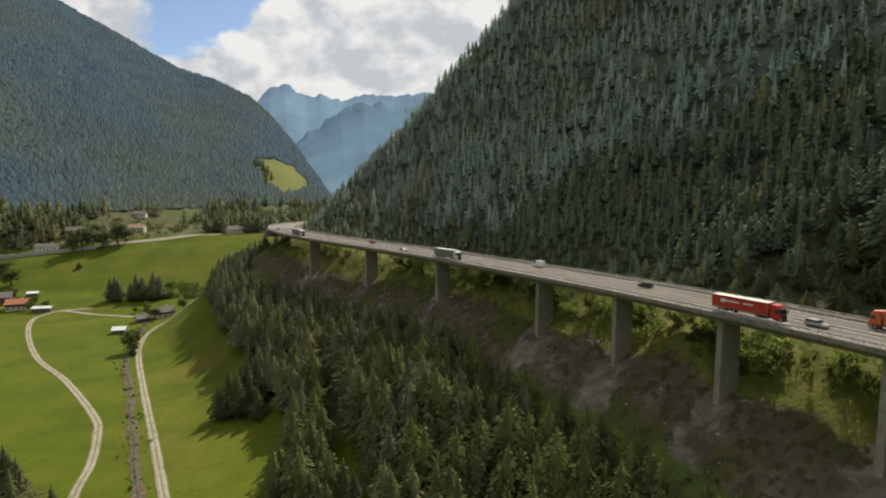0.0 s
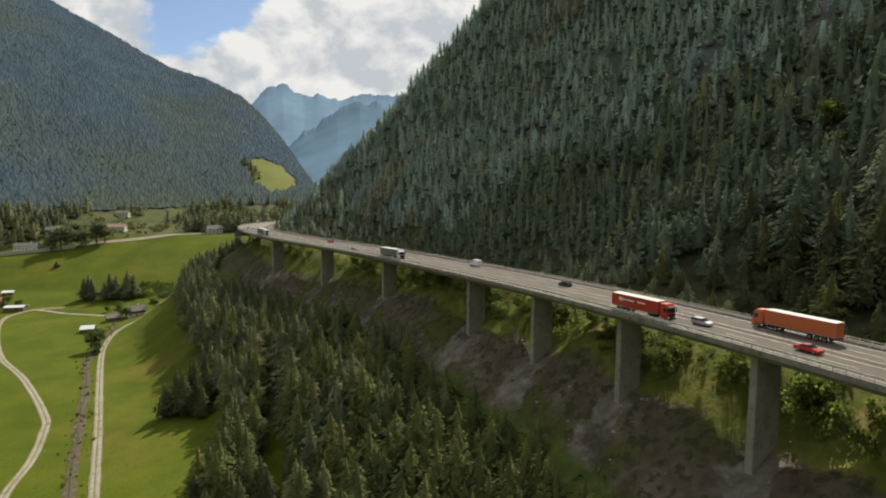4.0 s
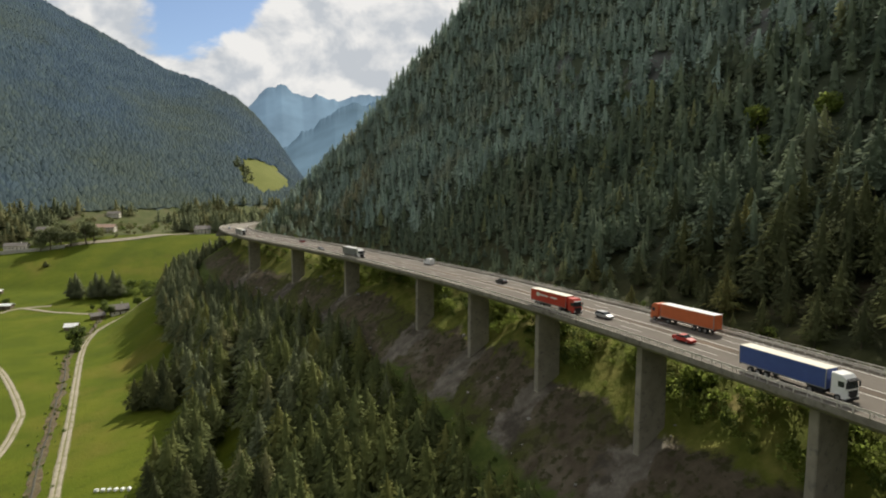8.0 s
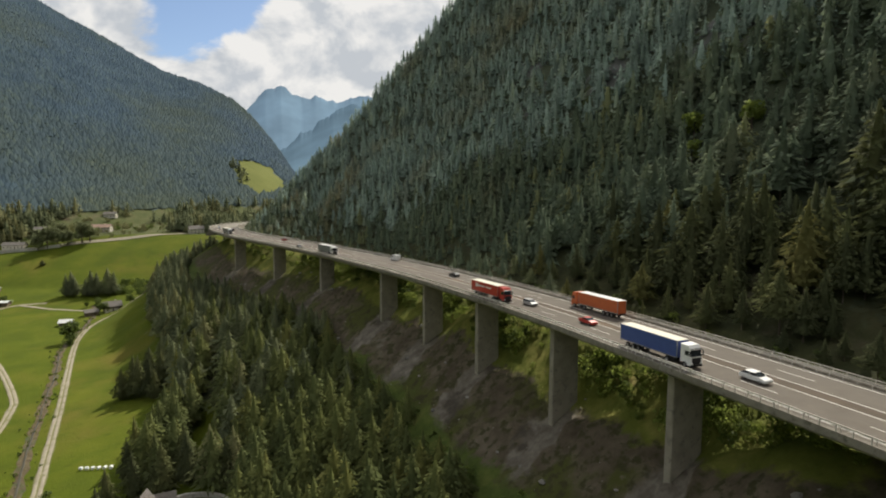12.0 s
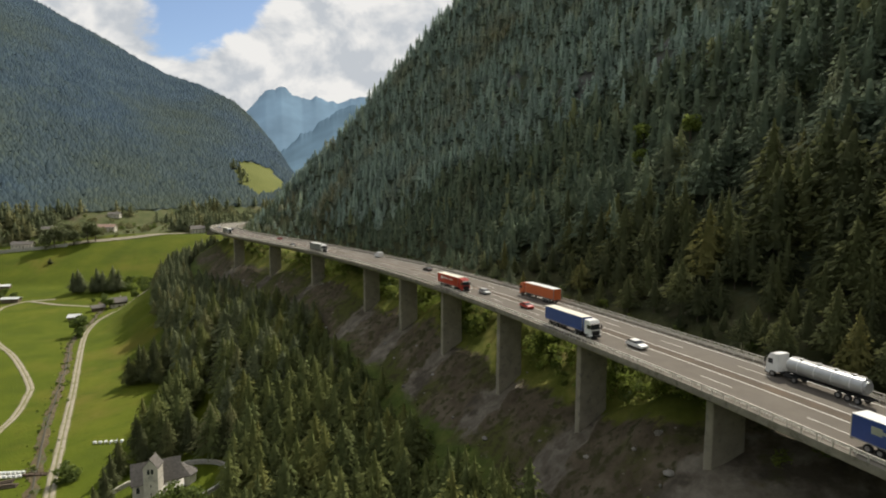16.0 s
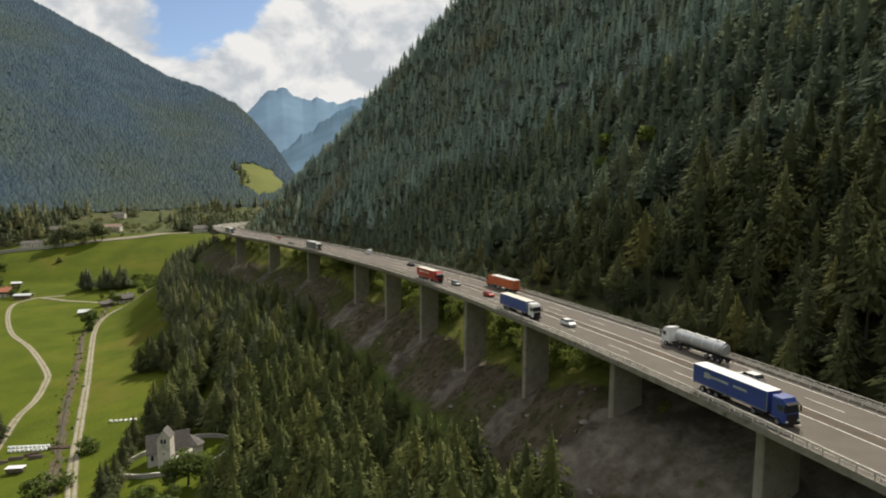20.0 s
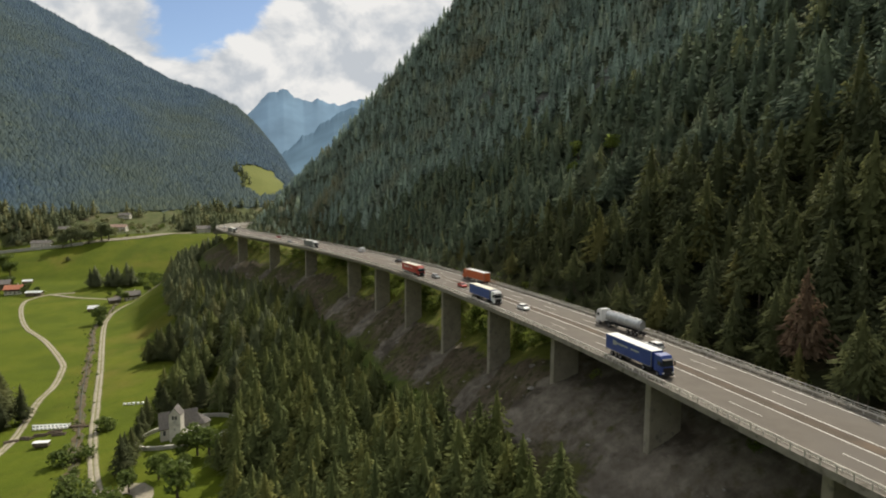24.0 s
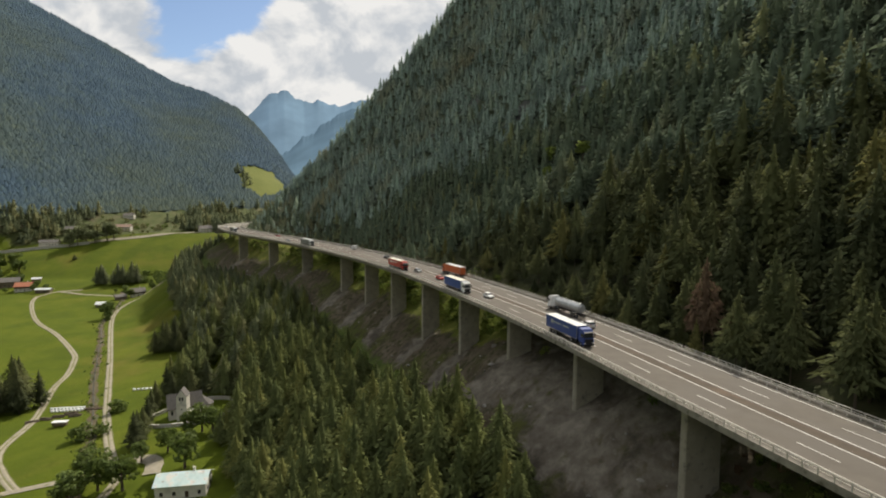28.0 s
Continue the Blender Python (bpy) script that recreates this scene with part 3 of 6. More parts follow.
def swept(name, s0, s1, step, section, mats, index=None, parent=None, closed=True):
    """A section of (w, z above the road) swept along the motorway."""
    S = np.linspace(s0, s1, max(2, int((s1 - s0) / step) + 1))
    n, m = len(section), len(S)
    V = np.empty((m, n, 3))
    for j, (w, z) in enumerate(section):
        x, y = road_xy(S, w)
        V[:, j] = np.column_stack([x, y, road_z(S) + z])
    i = np.arange(m * n).reshape(m, n)
    F, idx = [], []
    for j in range(n if closed else n - 1):
        k = (j + 1) % n
        F.append(np.stack([i[:-1, j], i[1:, j], i[1:, k], i[:-1, k]], -1))
        idx.append(np.full(m - 1, index[j] if index else 0))
    F = np.concatenate(F)
    idx = np.concatenate(idx)
    if closed and n == 4:
        F = np.concatenate([F, [[i[0, 3], i[0, 2], i[0, 1], i[0, 0]]], [[i[-1, 0], i[-1, 1], i[-1, 2], i[-1, 3]]]])
        idx = np.concatenate([idx, [0, 0]])
    ob = arrays(name, V.reshape(-1, 3), F, mats, idx, False, parent)
    bm = bmesh.new()
    bm.from_mesh(ob.data)
    bmesh.ops.recalc_face_normals(bm, faces=bm.faces)
    bm.to_mesh(ob.data)
    bm.free()
    return ob


S0, S1 = RS[RC[1]], RS[RC[26]]
SV = RS[RC[20]]            # the deck leaves the piers for solid ground here
viaduct = tagged(new("viaduct"), "long curved concrete motorway viaduct on wall piers along the slope", "viaduct")


def build_deck():
    # carriageway slab with cantilevers, box girder below each carriageway
    near = [(W_OUT, 0.14), (W_OUT, -0.85), (W_OUT + 0.25, -0.88), (0.6, -1.05), (1.2, -2.5), (7.6, -2.5), (8.2, -1.0), (8.55, -0.4), (8.55, -0.004), (-1.15, -0.004), (-1.15, 0.06), (-1.75, 0.06), (-1.75, 0.14)]
    swept("deck", S0, SV, 3, near, [M_CONC, M_FASCIA], [1, 1, 0, 0, 0, 0, 0, 0, 0, 1, 1, 1, 1], viaduct)
    far = [(8.6, -0.004), (8.6, -0.4), (9.2, -1.0), (9.8, -2.5), (16.2, -2.5), (16.8, -1.0), (W_HILL, -0.75), (W_HILL, 0.12), (18.3, 0.12), (18.3, -0.004)]
    swept("deck", S0, SV, 3, far, [M_CONC, M_FASCIA], None, viaduct)
    swept("embankment", SV, S1, 4, [(W_OUT, 0.1), (W_OUT - 3, -6), (W_HILL + 2, -6), (W_HILL, 0.1)], [M_FASCIA], None, viaduct)
    # surfacing
    swept("asphalt", S0, S1, 3, [(-1.14, 0.0), (W_MED0 + 0.35, 0.02), (W_MED0 + 0.35, -0.002), (-1.14, -0.002)], [M_ASPHALT], None, viaduct)
    swept("median", S0, S1, 3, [(W_MED0 + 0.36, 0.012), (W_MED1 - 0.36, 0.012), (W_MED1 - 0.36, -0.002), (W_MED0 + 0.36, -0.002)], [M_MEDIAN], None, viaduct)
    swept("asphalt", S0, S1, 3, [(W_MED1 - 0.35, 0.02), (18.28, 0.0), (18.28, -0.002), (W_MED1 - 0.35, -0.002)], [M_ASPHALT], None, viaduct)
    # paint
    for w in (0.0, W_MED0, W_MED1, W_FAR):
        swept("edge_line", S0, S1, 3, [(w - 0.09, 0.028), (w + 0.09, 0.028), (w + 0.09, 0.024), (w - 0.09, 0.024)], [M_MARK], None, viaduct)
    s_ref = float(road_sw(np.array([121.2]), np.array([5.6]))[0][0])
    for w, ph in ((3.6, 0.0), (13.55, -16.5)):
        s = s_ref + ph - 18 * 14
        while s < S1 - 8:
            if s > S0 + 8:
                swept("dash", s - 6, s, 3, [(w - 0.065, 0.032), (w + 0.065, 0.032), (w + 0.065, 0.022), (w - 0.065, 0.022)], [M_MARK], None, viaduct)
            s += 18
    # barriers: beams on posts, outer hand rails
    beams = [(-1.05, 0.50, 0.78, 0.07), (-1.92, 1.02, 1.12, 0.09), (-1.92, 0.66, 0.74, 0.06), (18.25, 0.52, 0.80, 0.08), (19.1, 1.02, 1.14, 0.09), (19.1, 0.64, 0.74, 0.07)]
    for w, z0, z1, th in beams:
        swept("guard_rail" if z1 - z0 > 0.2 else "hand_rail", S0, S1, 4, [(w - th / 2, z0), (w - th / 2, z1), (w + th / 2, z1), (w + th / 2, z0)], [M_STEEL], None, viaduct)
    # kerbs that carry the hillside railing
    swept("kerb", S0, S1, 4, [(18.35, 0.0), (18.35, 0.32), (19.2, 0.32), (19.2, 0.0)], [M_FASCIA], None, viaduct)
    # posts: those of the nearest stretch one by one, the rest joined
    bm = bmesh.new()
    box(bm, (0, 0, 0.5), (0.13, 0.12, 1.0))
    post = bpy.data.meshes.new("post")
    bm.to_mesh(post)
    bm.free()
    post.materials.append(M_STEEL)
    V, F = [], []
    count = 0
    for w, hgt, gap in ((-1.92, 1.05, 2.0), (19.1, 1.05, 2.0), (18.25, 0.6, 2.0), (-1.05, 0.6, 4.0)):
        for s in np.arange(S0 + 2, SV + 60, gap):
            x, y = road_xy(s, w)
            z = float(road_z(s))
            if RS[RC[6]] < s < RS[RC[10]] and count < 296:
                ob = new("post", post)
                ob.parent = viaduct
                a = math.atan2(float(np.interp(s, RS, RT[:, 1])), float(np.interp(s, RS, RT[:, 0])))
                ob.matrix_basis = pose(float(x), float(y), z, 0, 0, math.degrees(a)) @ Matrix.Diagonal((1, 1, hgt, 1))
                count += 1
            else:
                b = len(V)
                for dz in (0, hgt):
                    V += [(x - 0.06, y - 0.06, z + dz), (x + 0.06, y - 0.06, z + dz), (x + 0.06, y + 0.06, z + dz), (x - 0.06, y + 0.06, z + dz)]
                F += [(b, b + 1, b + 5, b + 4), (b + 1, b + 2, b + 6, b + 5), (b + 2, b + 3, b + 7, b + 6), (b + 3, b, b + 4, b + 7), (b + 4, b + 5, b + 6, b + 7)]
    tagged(arrays("railing", V, F, [M_STEEL], None, False, viaduct), "far railing of galvanised steel", kind="stuff")


def build_piers():
    for key, i in PIERS.items():
        s = RS[RC[i]]
        a = math.atan2(float(np.interp(s, RS, RT[:, 1])), float(np.interp(s, RS, RT[:, 0])))
        x, y = road_xy(s, 1.0)
        zt = float(road_z(s)) - 2.45
        zb = ground_z(float(x), float(y)) - 3.0
        bm = bmesh.new()
        hgt = zt - zb
        # slab pier, slightly wider at the foot, with chamfered ends and a cap
        th, wd, b = 1.5, 6.9, 0.16
        rings = [(0.0, 0.10), (hgt - 1.1, 0.0), (hgt - 0.9, 0.0), (hgt, 0.0)]
        prev = None
        for z, g in rings:
            t2, w0, w1 = th / 2 + g, -g, wd + g
            o = [(-t2 + b, w0), (t2 - b, w0), (t2, w0 + b), (t2, w1 - b), (t2 - b, w1), (-t2 + b, w1), (-t2, w1 - b), (-t2, w0 + b)]
            ring = [bm.verts.new((px, -pw, z)) for px, pw in o]
            if prev:
                for k in range(8):
                    bm.faces.new((prev[k], prev[(k + 1) % 8], ring[(k + 1) % 8], ring[k]))
            prev = ring
        bm.faces.new(prev)
        bmesh.ops.recalc_face_normals(bm, faces=bm.faces)
        ob = part("pier", bm, M_CONC, viaduct)
        ob.matrix_basis = pose(float(x), float(y), zb, 0, 0, math.degrees(a))


build_deck()
build_piers()

# ---------- trees ----------
def spruce(seed, sprays, r=0.2, ragged=0.35, size=0.03, power=0.9, body=0.55, n=6, rows=(0.09, 0.35, 0.65, 0.97), layers=13, z0=0.07, reach_in=0.22, lift=0.40):
    """A spruce 1 m high: tiers of drooping sprays, one triangle each, round a closed inner crown."""
    g = np.random.RandomState(seed)
    u = (np.arange(sprays) + g.rand(sprays)) / sprays
    f = 1 - np.sqrt(1 - 0.99 * u)                     # more sprays low down
    a = np.arange(sprays) * 2.39996 + 1.2 * g.rand(sprays)
    tier = np.minimum((f * layers).astype(int), layers - 1)
    inner = f * layers - tier
    reach, turn = 0.78 + 0.44 * g.rand(layers), g.rand(layers, 2) * 6.283
    lobes = 1 + 0.20 * np.sin(3 * a + turn[tier, 0]) + 0.12 * np.sin(5 * a + turn[tier, 1])
    R = r * (1 - f) ** power * np.where(f < 0.12, 0.72 + 2.3 * f, 1.0) * reach[tier] * (1.16 - 0.36 * inner) * lobes
    L = R * (1 - ragged + 1.3 * ragged * np.sqrt(g.rand(sprays))) + 0.006
    z = z0 + (0.99 - z0) * f + 0.02 * (g.rand(sprays) - 0.5)
    back = reach_in * L + size * 0.8
    droop = (0.10 + 0.75 * g.rand(sprays)) * np.where(f < 0.85, 1, -0.6)
    ta = a + 0.7 * (g.rand(sprays) - 0.5)
    ro = (g.rand(sprays) - 0.5) * 2.4
    wd = size * (0.6 + 0.8 * g.rand(sprays)) * np.where(f > 0.9, 0.6, 1.0)
    ca, sa = np.cos(a), np.sin(a)
    tip = np.stack([ca * L, sa * L, z - 0.5 * droop * back], 1)
    base = tip - np.stack([np.cos(ta), np.sin(ta), -droop], 1) * back[:, None]
    side = np.stack([-np.sin(ta) * np.cos(ro), np.cos(ta) * np.cos(ro), np.sin(ro)], 1) * wd[:, None]
    V = np.stack([base - side, base + side, tip], 1).reshape(-1, 3)
    F = np.arange(sprays * 3).reshape(-1, 3)
    # faces look outwards; soft normals follow the crown's round form
    out = np.stack([ca, sa, np.full(sprays, lift)], 1)
    fn = np.cross(V[1::3] - V[0::3], V[2::3] - V[0::3])
    flip = (fn * out).sum(1) < 0
    F[flip] = F[flip][:, ::-1]
    fn[flip] *= -1
    fn /= np.linalg.norm(fn, axis=1)[:, None] + 1e-9
    N = out / np.linalg.norm(out, axis=1)[:, None] + 0.8 * fn
    N = np.repeat(N / np.linalg.norm(N, axis=1)[:, None], 3, axis=0)
    B = []
    for zf in rows:
        t = 6.283 * (np.arange(n) + 0.5 * g.rand(n)) / n
        rr = (r * (1 - zf) ** power * body + 0.003) * (0.8 + 0.4 * g.rand(n))
        B.append(np.stack([rr * np.cos(t), rr * np.sin(t), np.full(n, max(zf, z0 + 0.02)) + 0.02 * (g.rand(n) - 0.5)], 1))
    o = len(V)
    Q = []
    for j in range(len(rows) - 1):
        for i in range(n):
            q, w = o + j * n + i, o + j * n + (i + 1) % n
            Q += [(q, w, w + n), (q, w + n, q + n)]
    NB = np.concatenate(B) * (1, 1, 0)
    NB = NB / np.linalg.norm(NB, axis=1)[:, None] + (0, 0, lift)
    NB /= np.linalg.norm(NB, axis=1)[:, None]
    return np.concatenate([V] + B), np.concatenate([F, np.array(Q)]), np.concatenate([N, NB])


def trunk_arrays(top=0.9, r=0.011, n=5):
    V = [(r * math.cos(6.283 * k / n), r * math.sin(6.283 * k / n), -0.06) for k in range(n)] + [(0, 0, top)]
    return np.array(V), np.array([(k, (k + 1) % n, n) for k in range(n)])


SPRUCE_NEAR = [spruce(100 + i, 1000, 0.215 + 0.022 * (i % 4), 0.60, 0.017, 0.95, 0.44, layers=15, z0=(0.08, 0.16, 0.26)[i % 3]) for i in range(6)]
SPRUCE_MID = [spruce(200 + i, 500, 0.225 + 0.022 * (i % 4), 0.55, 0.020, 0.95, 0.40, z0=(0.07, 0.14)[i % 2]) for i in range(8)]
SPRUCE_MID += [spruce(240 + i, 560, 0.22 + 0.02 * i, 0.6, 0.018, 0.62, 0.42, z0=0.18, layers=9) for i in range(2)]       # round-headed pines
SPRUCE_FAR = [spruce(300 + i, 62, 0.26 + 0.025 * (i % 4), 0.48, 0.052, 0.95, 0.36, 5, (0.1, 0.5, 0.93), 8, lift=0.45) for i in range(8)]
SPRUCE_FAR += [spruce(340 + i, 62, 0.25 + 0.02 * i, 0.5, 0.055, 0.62, 0.40, 5, (0.1, 0.5, 0.9), 6, z0=0.12, lift=0.45) for i in range(2)]
SPRUCE_TINY = [spruce(400 + i, 2, 0.42 + 0.05 * (i % 3), 0.30, 0.10, 0.8, 0.98, 5, (0.0, 0.95), 5, z0=0.0, lift=1.8) for i in range(6)]


def scatter(n, x0, x1, y0, y1, gap, seed):
    """Jittered grid of places."""
    g = np.random.RandomState(seed)
    xs, ys = np.meshgrid(np.arange(x0, x1, gap), np.arange(y0, y1, gap))
    xs = xs + (np.arange(xs.shape[0]) % 2)[:, None] * gap * 0.5
    p = np.column_stack([xs.ravel(), ys.ravel()])
    return p + (g.rand(*p.shape) - 0.5) * gap * 0.85


def forest(name, label, places, heights, templates, mats_of, seed, trunks=False, width=1.0, mats=None):
    """One joined stand of trees."""
    g = np.random.RandomState(seed)
    n = len(places)
    z = height(places[:, 0], places[:, 1])
    V, F, I, NN = [], [], [], []
    off = 0
    pick = g.randint(0, len(templates), n)
    rot, wid = g.rand(n) * 6.283, width * (0.85 + 0.4 * g.rand(n))
    lean = (g.rand(n, 2) - 0.5) * 0.05
    tv, tf = trunk_arrays()
    for k in range(n):
        v, f, nv = templates[pick[k]]
        c, s = math.cos(rot[k]), math.sin(rot[k])
        h = heights[k]
        x = (v[:, 0] * c - v[:, 1] * s) * h * wid[k] + lean[k, 0] * v[:, 2] * h
        y = (v[:, 0] * s + v[:, 1] * c) * h * wid[k] + lean[k, 1] * v[:, 2] * h
        V.append(np.column_stack([x + places[k, 0], y + places[k, 1], v[:, 2] * h + z[k]]).astype(np.float32))
        NN.append(np.column_stack([nv[:, 0] * c - nv[:, 1] * s, nv[:, 0] * s + nv[:, 1] * c, nv[:, 2]]).astype(np.float32))
        F.append(f + off)
        I.append(np.full(len(f), mats_of[k]))
        off += len(v)
        if trunks:
            V.append((tv * h + np.array([places[k, 0], places[k, 1], z[k]])).astype(np.float32))
            NN.append(tv * (1, 1, 0) + (0, 0, 0.002))
            F.append(tf + off)
            I.append(np.full(len(tf), len(mats or M_NEEDLE)))
            off += len(tv)
    ob = arrays(name, np.concatenate(V), np.concatenate(F), (mats or M_NEEDLE) + [M_BARK], np.concatenate(I), True, normals=np.concatenate(NN))
    return tagged(ob, label, "forest", kind="stuff")


def kinds(p, seed, larch=0.12, dead=0.012):
    g = np.random.RandomState(seed)
    u = g.rand(len(p)) + 0.14 * fbm(p[:, 0], p[:, 1], 70, 51)
    return np.where(u > 1 - larch, 2, np.where(u > 0.52, 1, np.where(u < -0.2 + dead, 3, 0)))


NEAR_TREES = [(np.array((147.5, 6.0)), 23.0, 3), (np.array((143.5, 1.0)), 11.0, 2)]
GLADES = [(157, 160, 3.0), (146, 177, 3.0), (142, 169, 3.0), (147.5, 6, 4.5)]     # clearings on the hillside


def build_forests():
    # slope below the motorway
    p = scatter(0, -190, 170, -140, 450, 5.7, 61)
    s, w = road_sw(p[:, 0], p[:, 1])
    n = fbm(p[:, 0], p[:, 1], 40, 31)
    edge = np.interp(p[:, 1], [-140, 57, 104, 130, 150, 166, 178, 192, 215, 235, 300, 340, 372, 405, 430, 450], [-62, -70, -72, -78, -82, -82, -73, -67, -62, -58, -49, -46, -44, -44, -43, -36])
    keep = (w < np.interp(p[:, 1], [0, 60, 150, 200, 300, 360], [-17, -18, -20, -14, -14, -18]) + 5 * n) & (w > edge + 3 * n) & (p[:, 1] < 446)
    keep &= ~((np.hypot((p[:, 0] + 20) / 22, (p[:, 1] - 117) / 20) < 1)) & ~((p[:, 0] < 3) & (p[:, 1] < 108) & (p[:, 1] > 40)) & ~((np.hypot(p[:, 0] - 3, p[:, 1] - 62) < 11))
    # a grassy strip runs up behind the chapel
    f = np.clip((p[:, 1] - 140) / 100, 0, 1)
    keep &= ~((np.abs(p[:, 0] + 21 + 30 * f) < 6.5 - 2.5 * f) & (p[:, 1] > 128) & (p[:, 1] < 240))
    p, n, w = p[keep], n[keep], w[keep]
    g = np.random.RandomState(62)
    h = 14.0 + 9.0 * g.rand(len(p)) + 2.5 * n
    h *= np.where(p[:, 1] < 60, np.interp(w, [-30, -15], [1.0, 0.75]), np.interp(w, [-38, -13], [1.0, 0.55])) * np.interp(w - edge[keep], [0, 10], [0.92, 1.0])
    k = kinds(p, 63, 0.14)
    near = (p[:, 1] < 118) & (p[:, 0] > -70)
    order = np.argsort(np.where(near, p[:, 1], 1e9), kind="stable")[:230]
    sel = np.zeros(len(p), bool)
    sel[order] = True
    sel &= near
    for a in np.nonzero(sel)[0]:
        NEAR_TREES.append((p[a], h[a], k[a] + 4))
    # haze-tinted needles replace the near ones with distance up the valley
    forest("spruce_forest", "dense dark green spruce forest below the viaduct", p[~sel], h[~sel], SPRUCE_MID, (k + 4 * (np.random.RandomState(65).rand(len(p)) < np.interp(p[:, 1], [120, 340], [0.0, 1.0])))[~sel], 64, True, width=1.12, mats=M_LITNEEDLE + M_SLOPENEEDLE)
    # hillside above
    p = np.concatenate([scatter(0, -160, 420, -230, 175, 6.3, 71), scatter(0, -160, 420, 175, 700, 4.6, 77)])
    s, w = road_sw(p[:, 0], p[:, 1])
    n = fbm(p[:, 0], p[:, 1], 40, 33)
    rocky = cliff(p[:, 0], p[:, 1], w)
    g = np.random.RandomState(72)
    first = np.interp(p[:, 1], [-10, 20, 50, 260, 330], [25, 25, 26.5, 26.5, 25])
    keep = (w > first + 2.5 * n) & (w < np.interp(p[:, 1], [-230, 60, 150, 300, 450, 600, 700], [95, 135, 165, 220, 270, 300, 300])) & ~((p[:, 1] > 560) & (w > 230)) & ~(rocky & (g.rand(len(p)) < 0.40))
    for cx, cy, rad in GLADES:
        t = np.clip((cx - p[:, 0]) * 0.5 + (cy - p[:, 1]) * 0.86, 0, 4)
        keep &= np.hypot(p[:, 0] + 0.5 * t - cx, p[:, 1] + 0.86 * t - cy) > rad
    first = first[keep]
    p, w, n = p[keep], w[keep], n[keep]
    h = (11 + 13 * np.random.RandomState(73).rand(len(p)) ** 1.5 + 3 * n) * np.interp(p[:, 1], [40, 110, 200, 330], [1.3, 1.05, 0.72, 0.58]) * np.interp(w - first, [0, 8, 18, 32], [0.36, 0.5, 0.78, 1.08]) ** np.interp(p[:, 1], [20, 60, 400, 470], [0.4, 1.0, 1.0, 0.3])
    k = kinds(p, 74, 0.10)
    dist = np.hypot(p[:, 0] - 60, p[:, 1] + 40)
    nr = (dist < 170) & (w < 95) & (p[:, 1] > -55)
    idx = np.nonzero(nr)[0][np.argsort(dist[nr])][:150]
    sel = np.zeros(len(p), bool)
    sel[idx] = True
    for a in np.nonzero(sel)[0]:
        NEAR_TREES.append((p[a], h[a], k[a]))
    mid = (dist < 215) & ~sel & (p[:, 1] > -120)
    # haze by colour: the higher and farther, the more the paler needles take over
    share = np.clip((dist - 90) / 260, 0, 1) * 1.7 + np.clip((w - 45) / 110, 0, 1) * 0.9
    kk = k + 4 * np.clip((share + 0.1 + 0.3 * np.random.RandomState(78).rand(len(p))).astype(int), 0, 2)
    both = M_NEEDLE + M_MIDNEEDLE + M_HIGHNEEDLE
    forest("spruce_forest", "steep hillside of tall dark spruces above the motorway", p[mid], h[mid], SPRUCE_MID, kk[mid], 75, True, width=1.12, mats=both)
    far = ~mid & ~sel & (p[:, 1] > -60)
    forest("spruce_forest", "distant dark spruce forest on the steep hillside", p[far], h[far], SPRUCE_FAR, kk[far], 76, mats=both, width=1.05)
    # mountain across the valley
    p = scatter(0, -1750, 260, 520, 1900, 4.6, 81)
    s, w = road_sw(p[:, 0], p[:, 1])
    zn = zone(p[:, 0], p[:, 1])
    a = np.degrees(np.arctan2(-(p[:, 0] - 40), p[:, 1] + 30))
    rr = np.hypot(p[:, 0] - 40, p[:, 1] + 30)
    W = np.array(WEST)
    keep = (zn == 6) & (a < 43) & (rr < np.interp(a, W[:, 0], W[:, 2]) + 25)
    p = p[keep]
    k = kinds(p, 82, 0.16, 0.0)
    h = 5.2 + 4.5 * np.random.RandomState(83).rand(len(p)) ** 1.6 + 1.2 * fbm(p[:, 0], p[:, 1], 90, 85)
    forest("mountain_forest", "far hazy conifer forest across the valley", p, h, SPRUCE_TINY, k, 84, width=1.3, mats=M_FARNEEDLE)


build_forests()


def build_near_trees():
    protos = []
    tv, tf = trunk_arrays(0.94, 0.013, 7)
    for i, (v, f, nv) in enumerate(SPRUCE_NEAR):
        for kk in range(8):
            me = []
            for nm, vv, ff, mt, nn in (("crown", v, f, (M_NEEDLE + M_LITNEEDLE)[kk], nv), ("trunk", tv, tf, M_BARK, None)):
                ob = arrays(nm, vv, ff, [mt], None, nn is not None, normals=nn)
                me.append(ob.data)
                bpy.data.objects.remove(ob)
            protos.append(me)
    g = np.random.RandomState(91)
    names = ["dark green spruce with drooping boughs in the forest", "tall mid-green spruce with drooping boughs", "light olive-green larch among dark spruces", "dead spruce with bare reddish-brown twigs"]
    for (p, h, k) in NEAR_TREES:
        i = g.randint(0, len(SPRUCE_NEAR))
        root = tagged(new("larch_tree" if k % 4 == 2 else "spruce_tree"), names[k % 4], "tree", "conifers near the viaduct")
        z = ground_z(p[0], p[1])
        wd = (0.85 + 0.3 * g.rand()) * (0.62 if k == 3 else 1.0)
        root.matrix_basis = pose(p[0], p[1], z, 0, 0, g.rand() * 360) @ Matrix.Diagonal((h * wd, h * wd, h, 1))
        for nm, me in zip(("crown", "trunk"), protos[i * 8 + k]):
            ob = new(nm, me)
            ob.parent = root


build_near_trees()

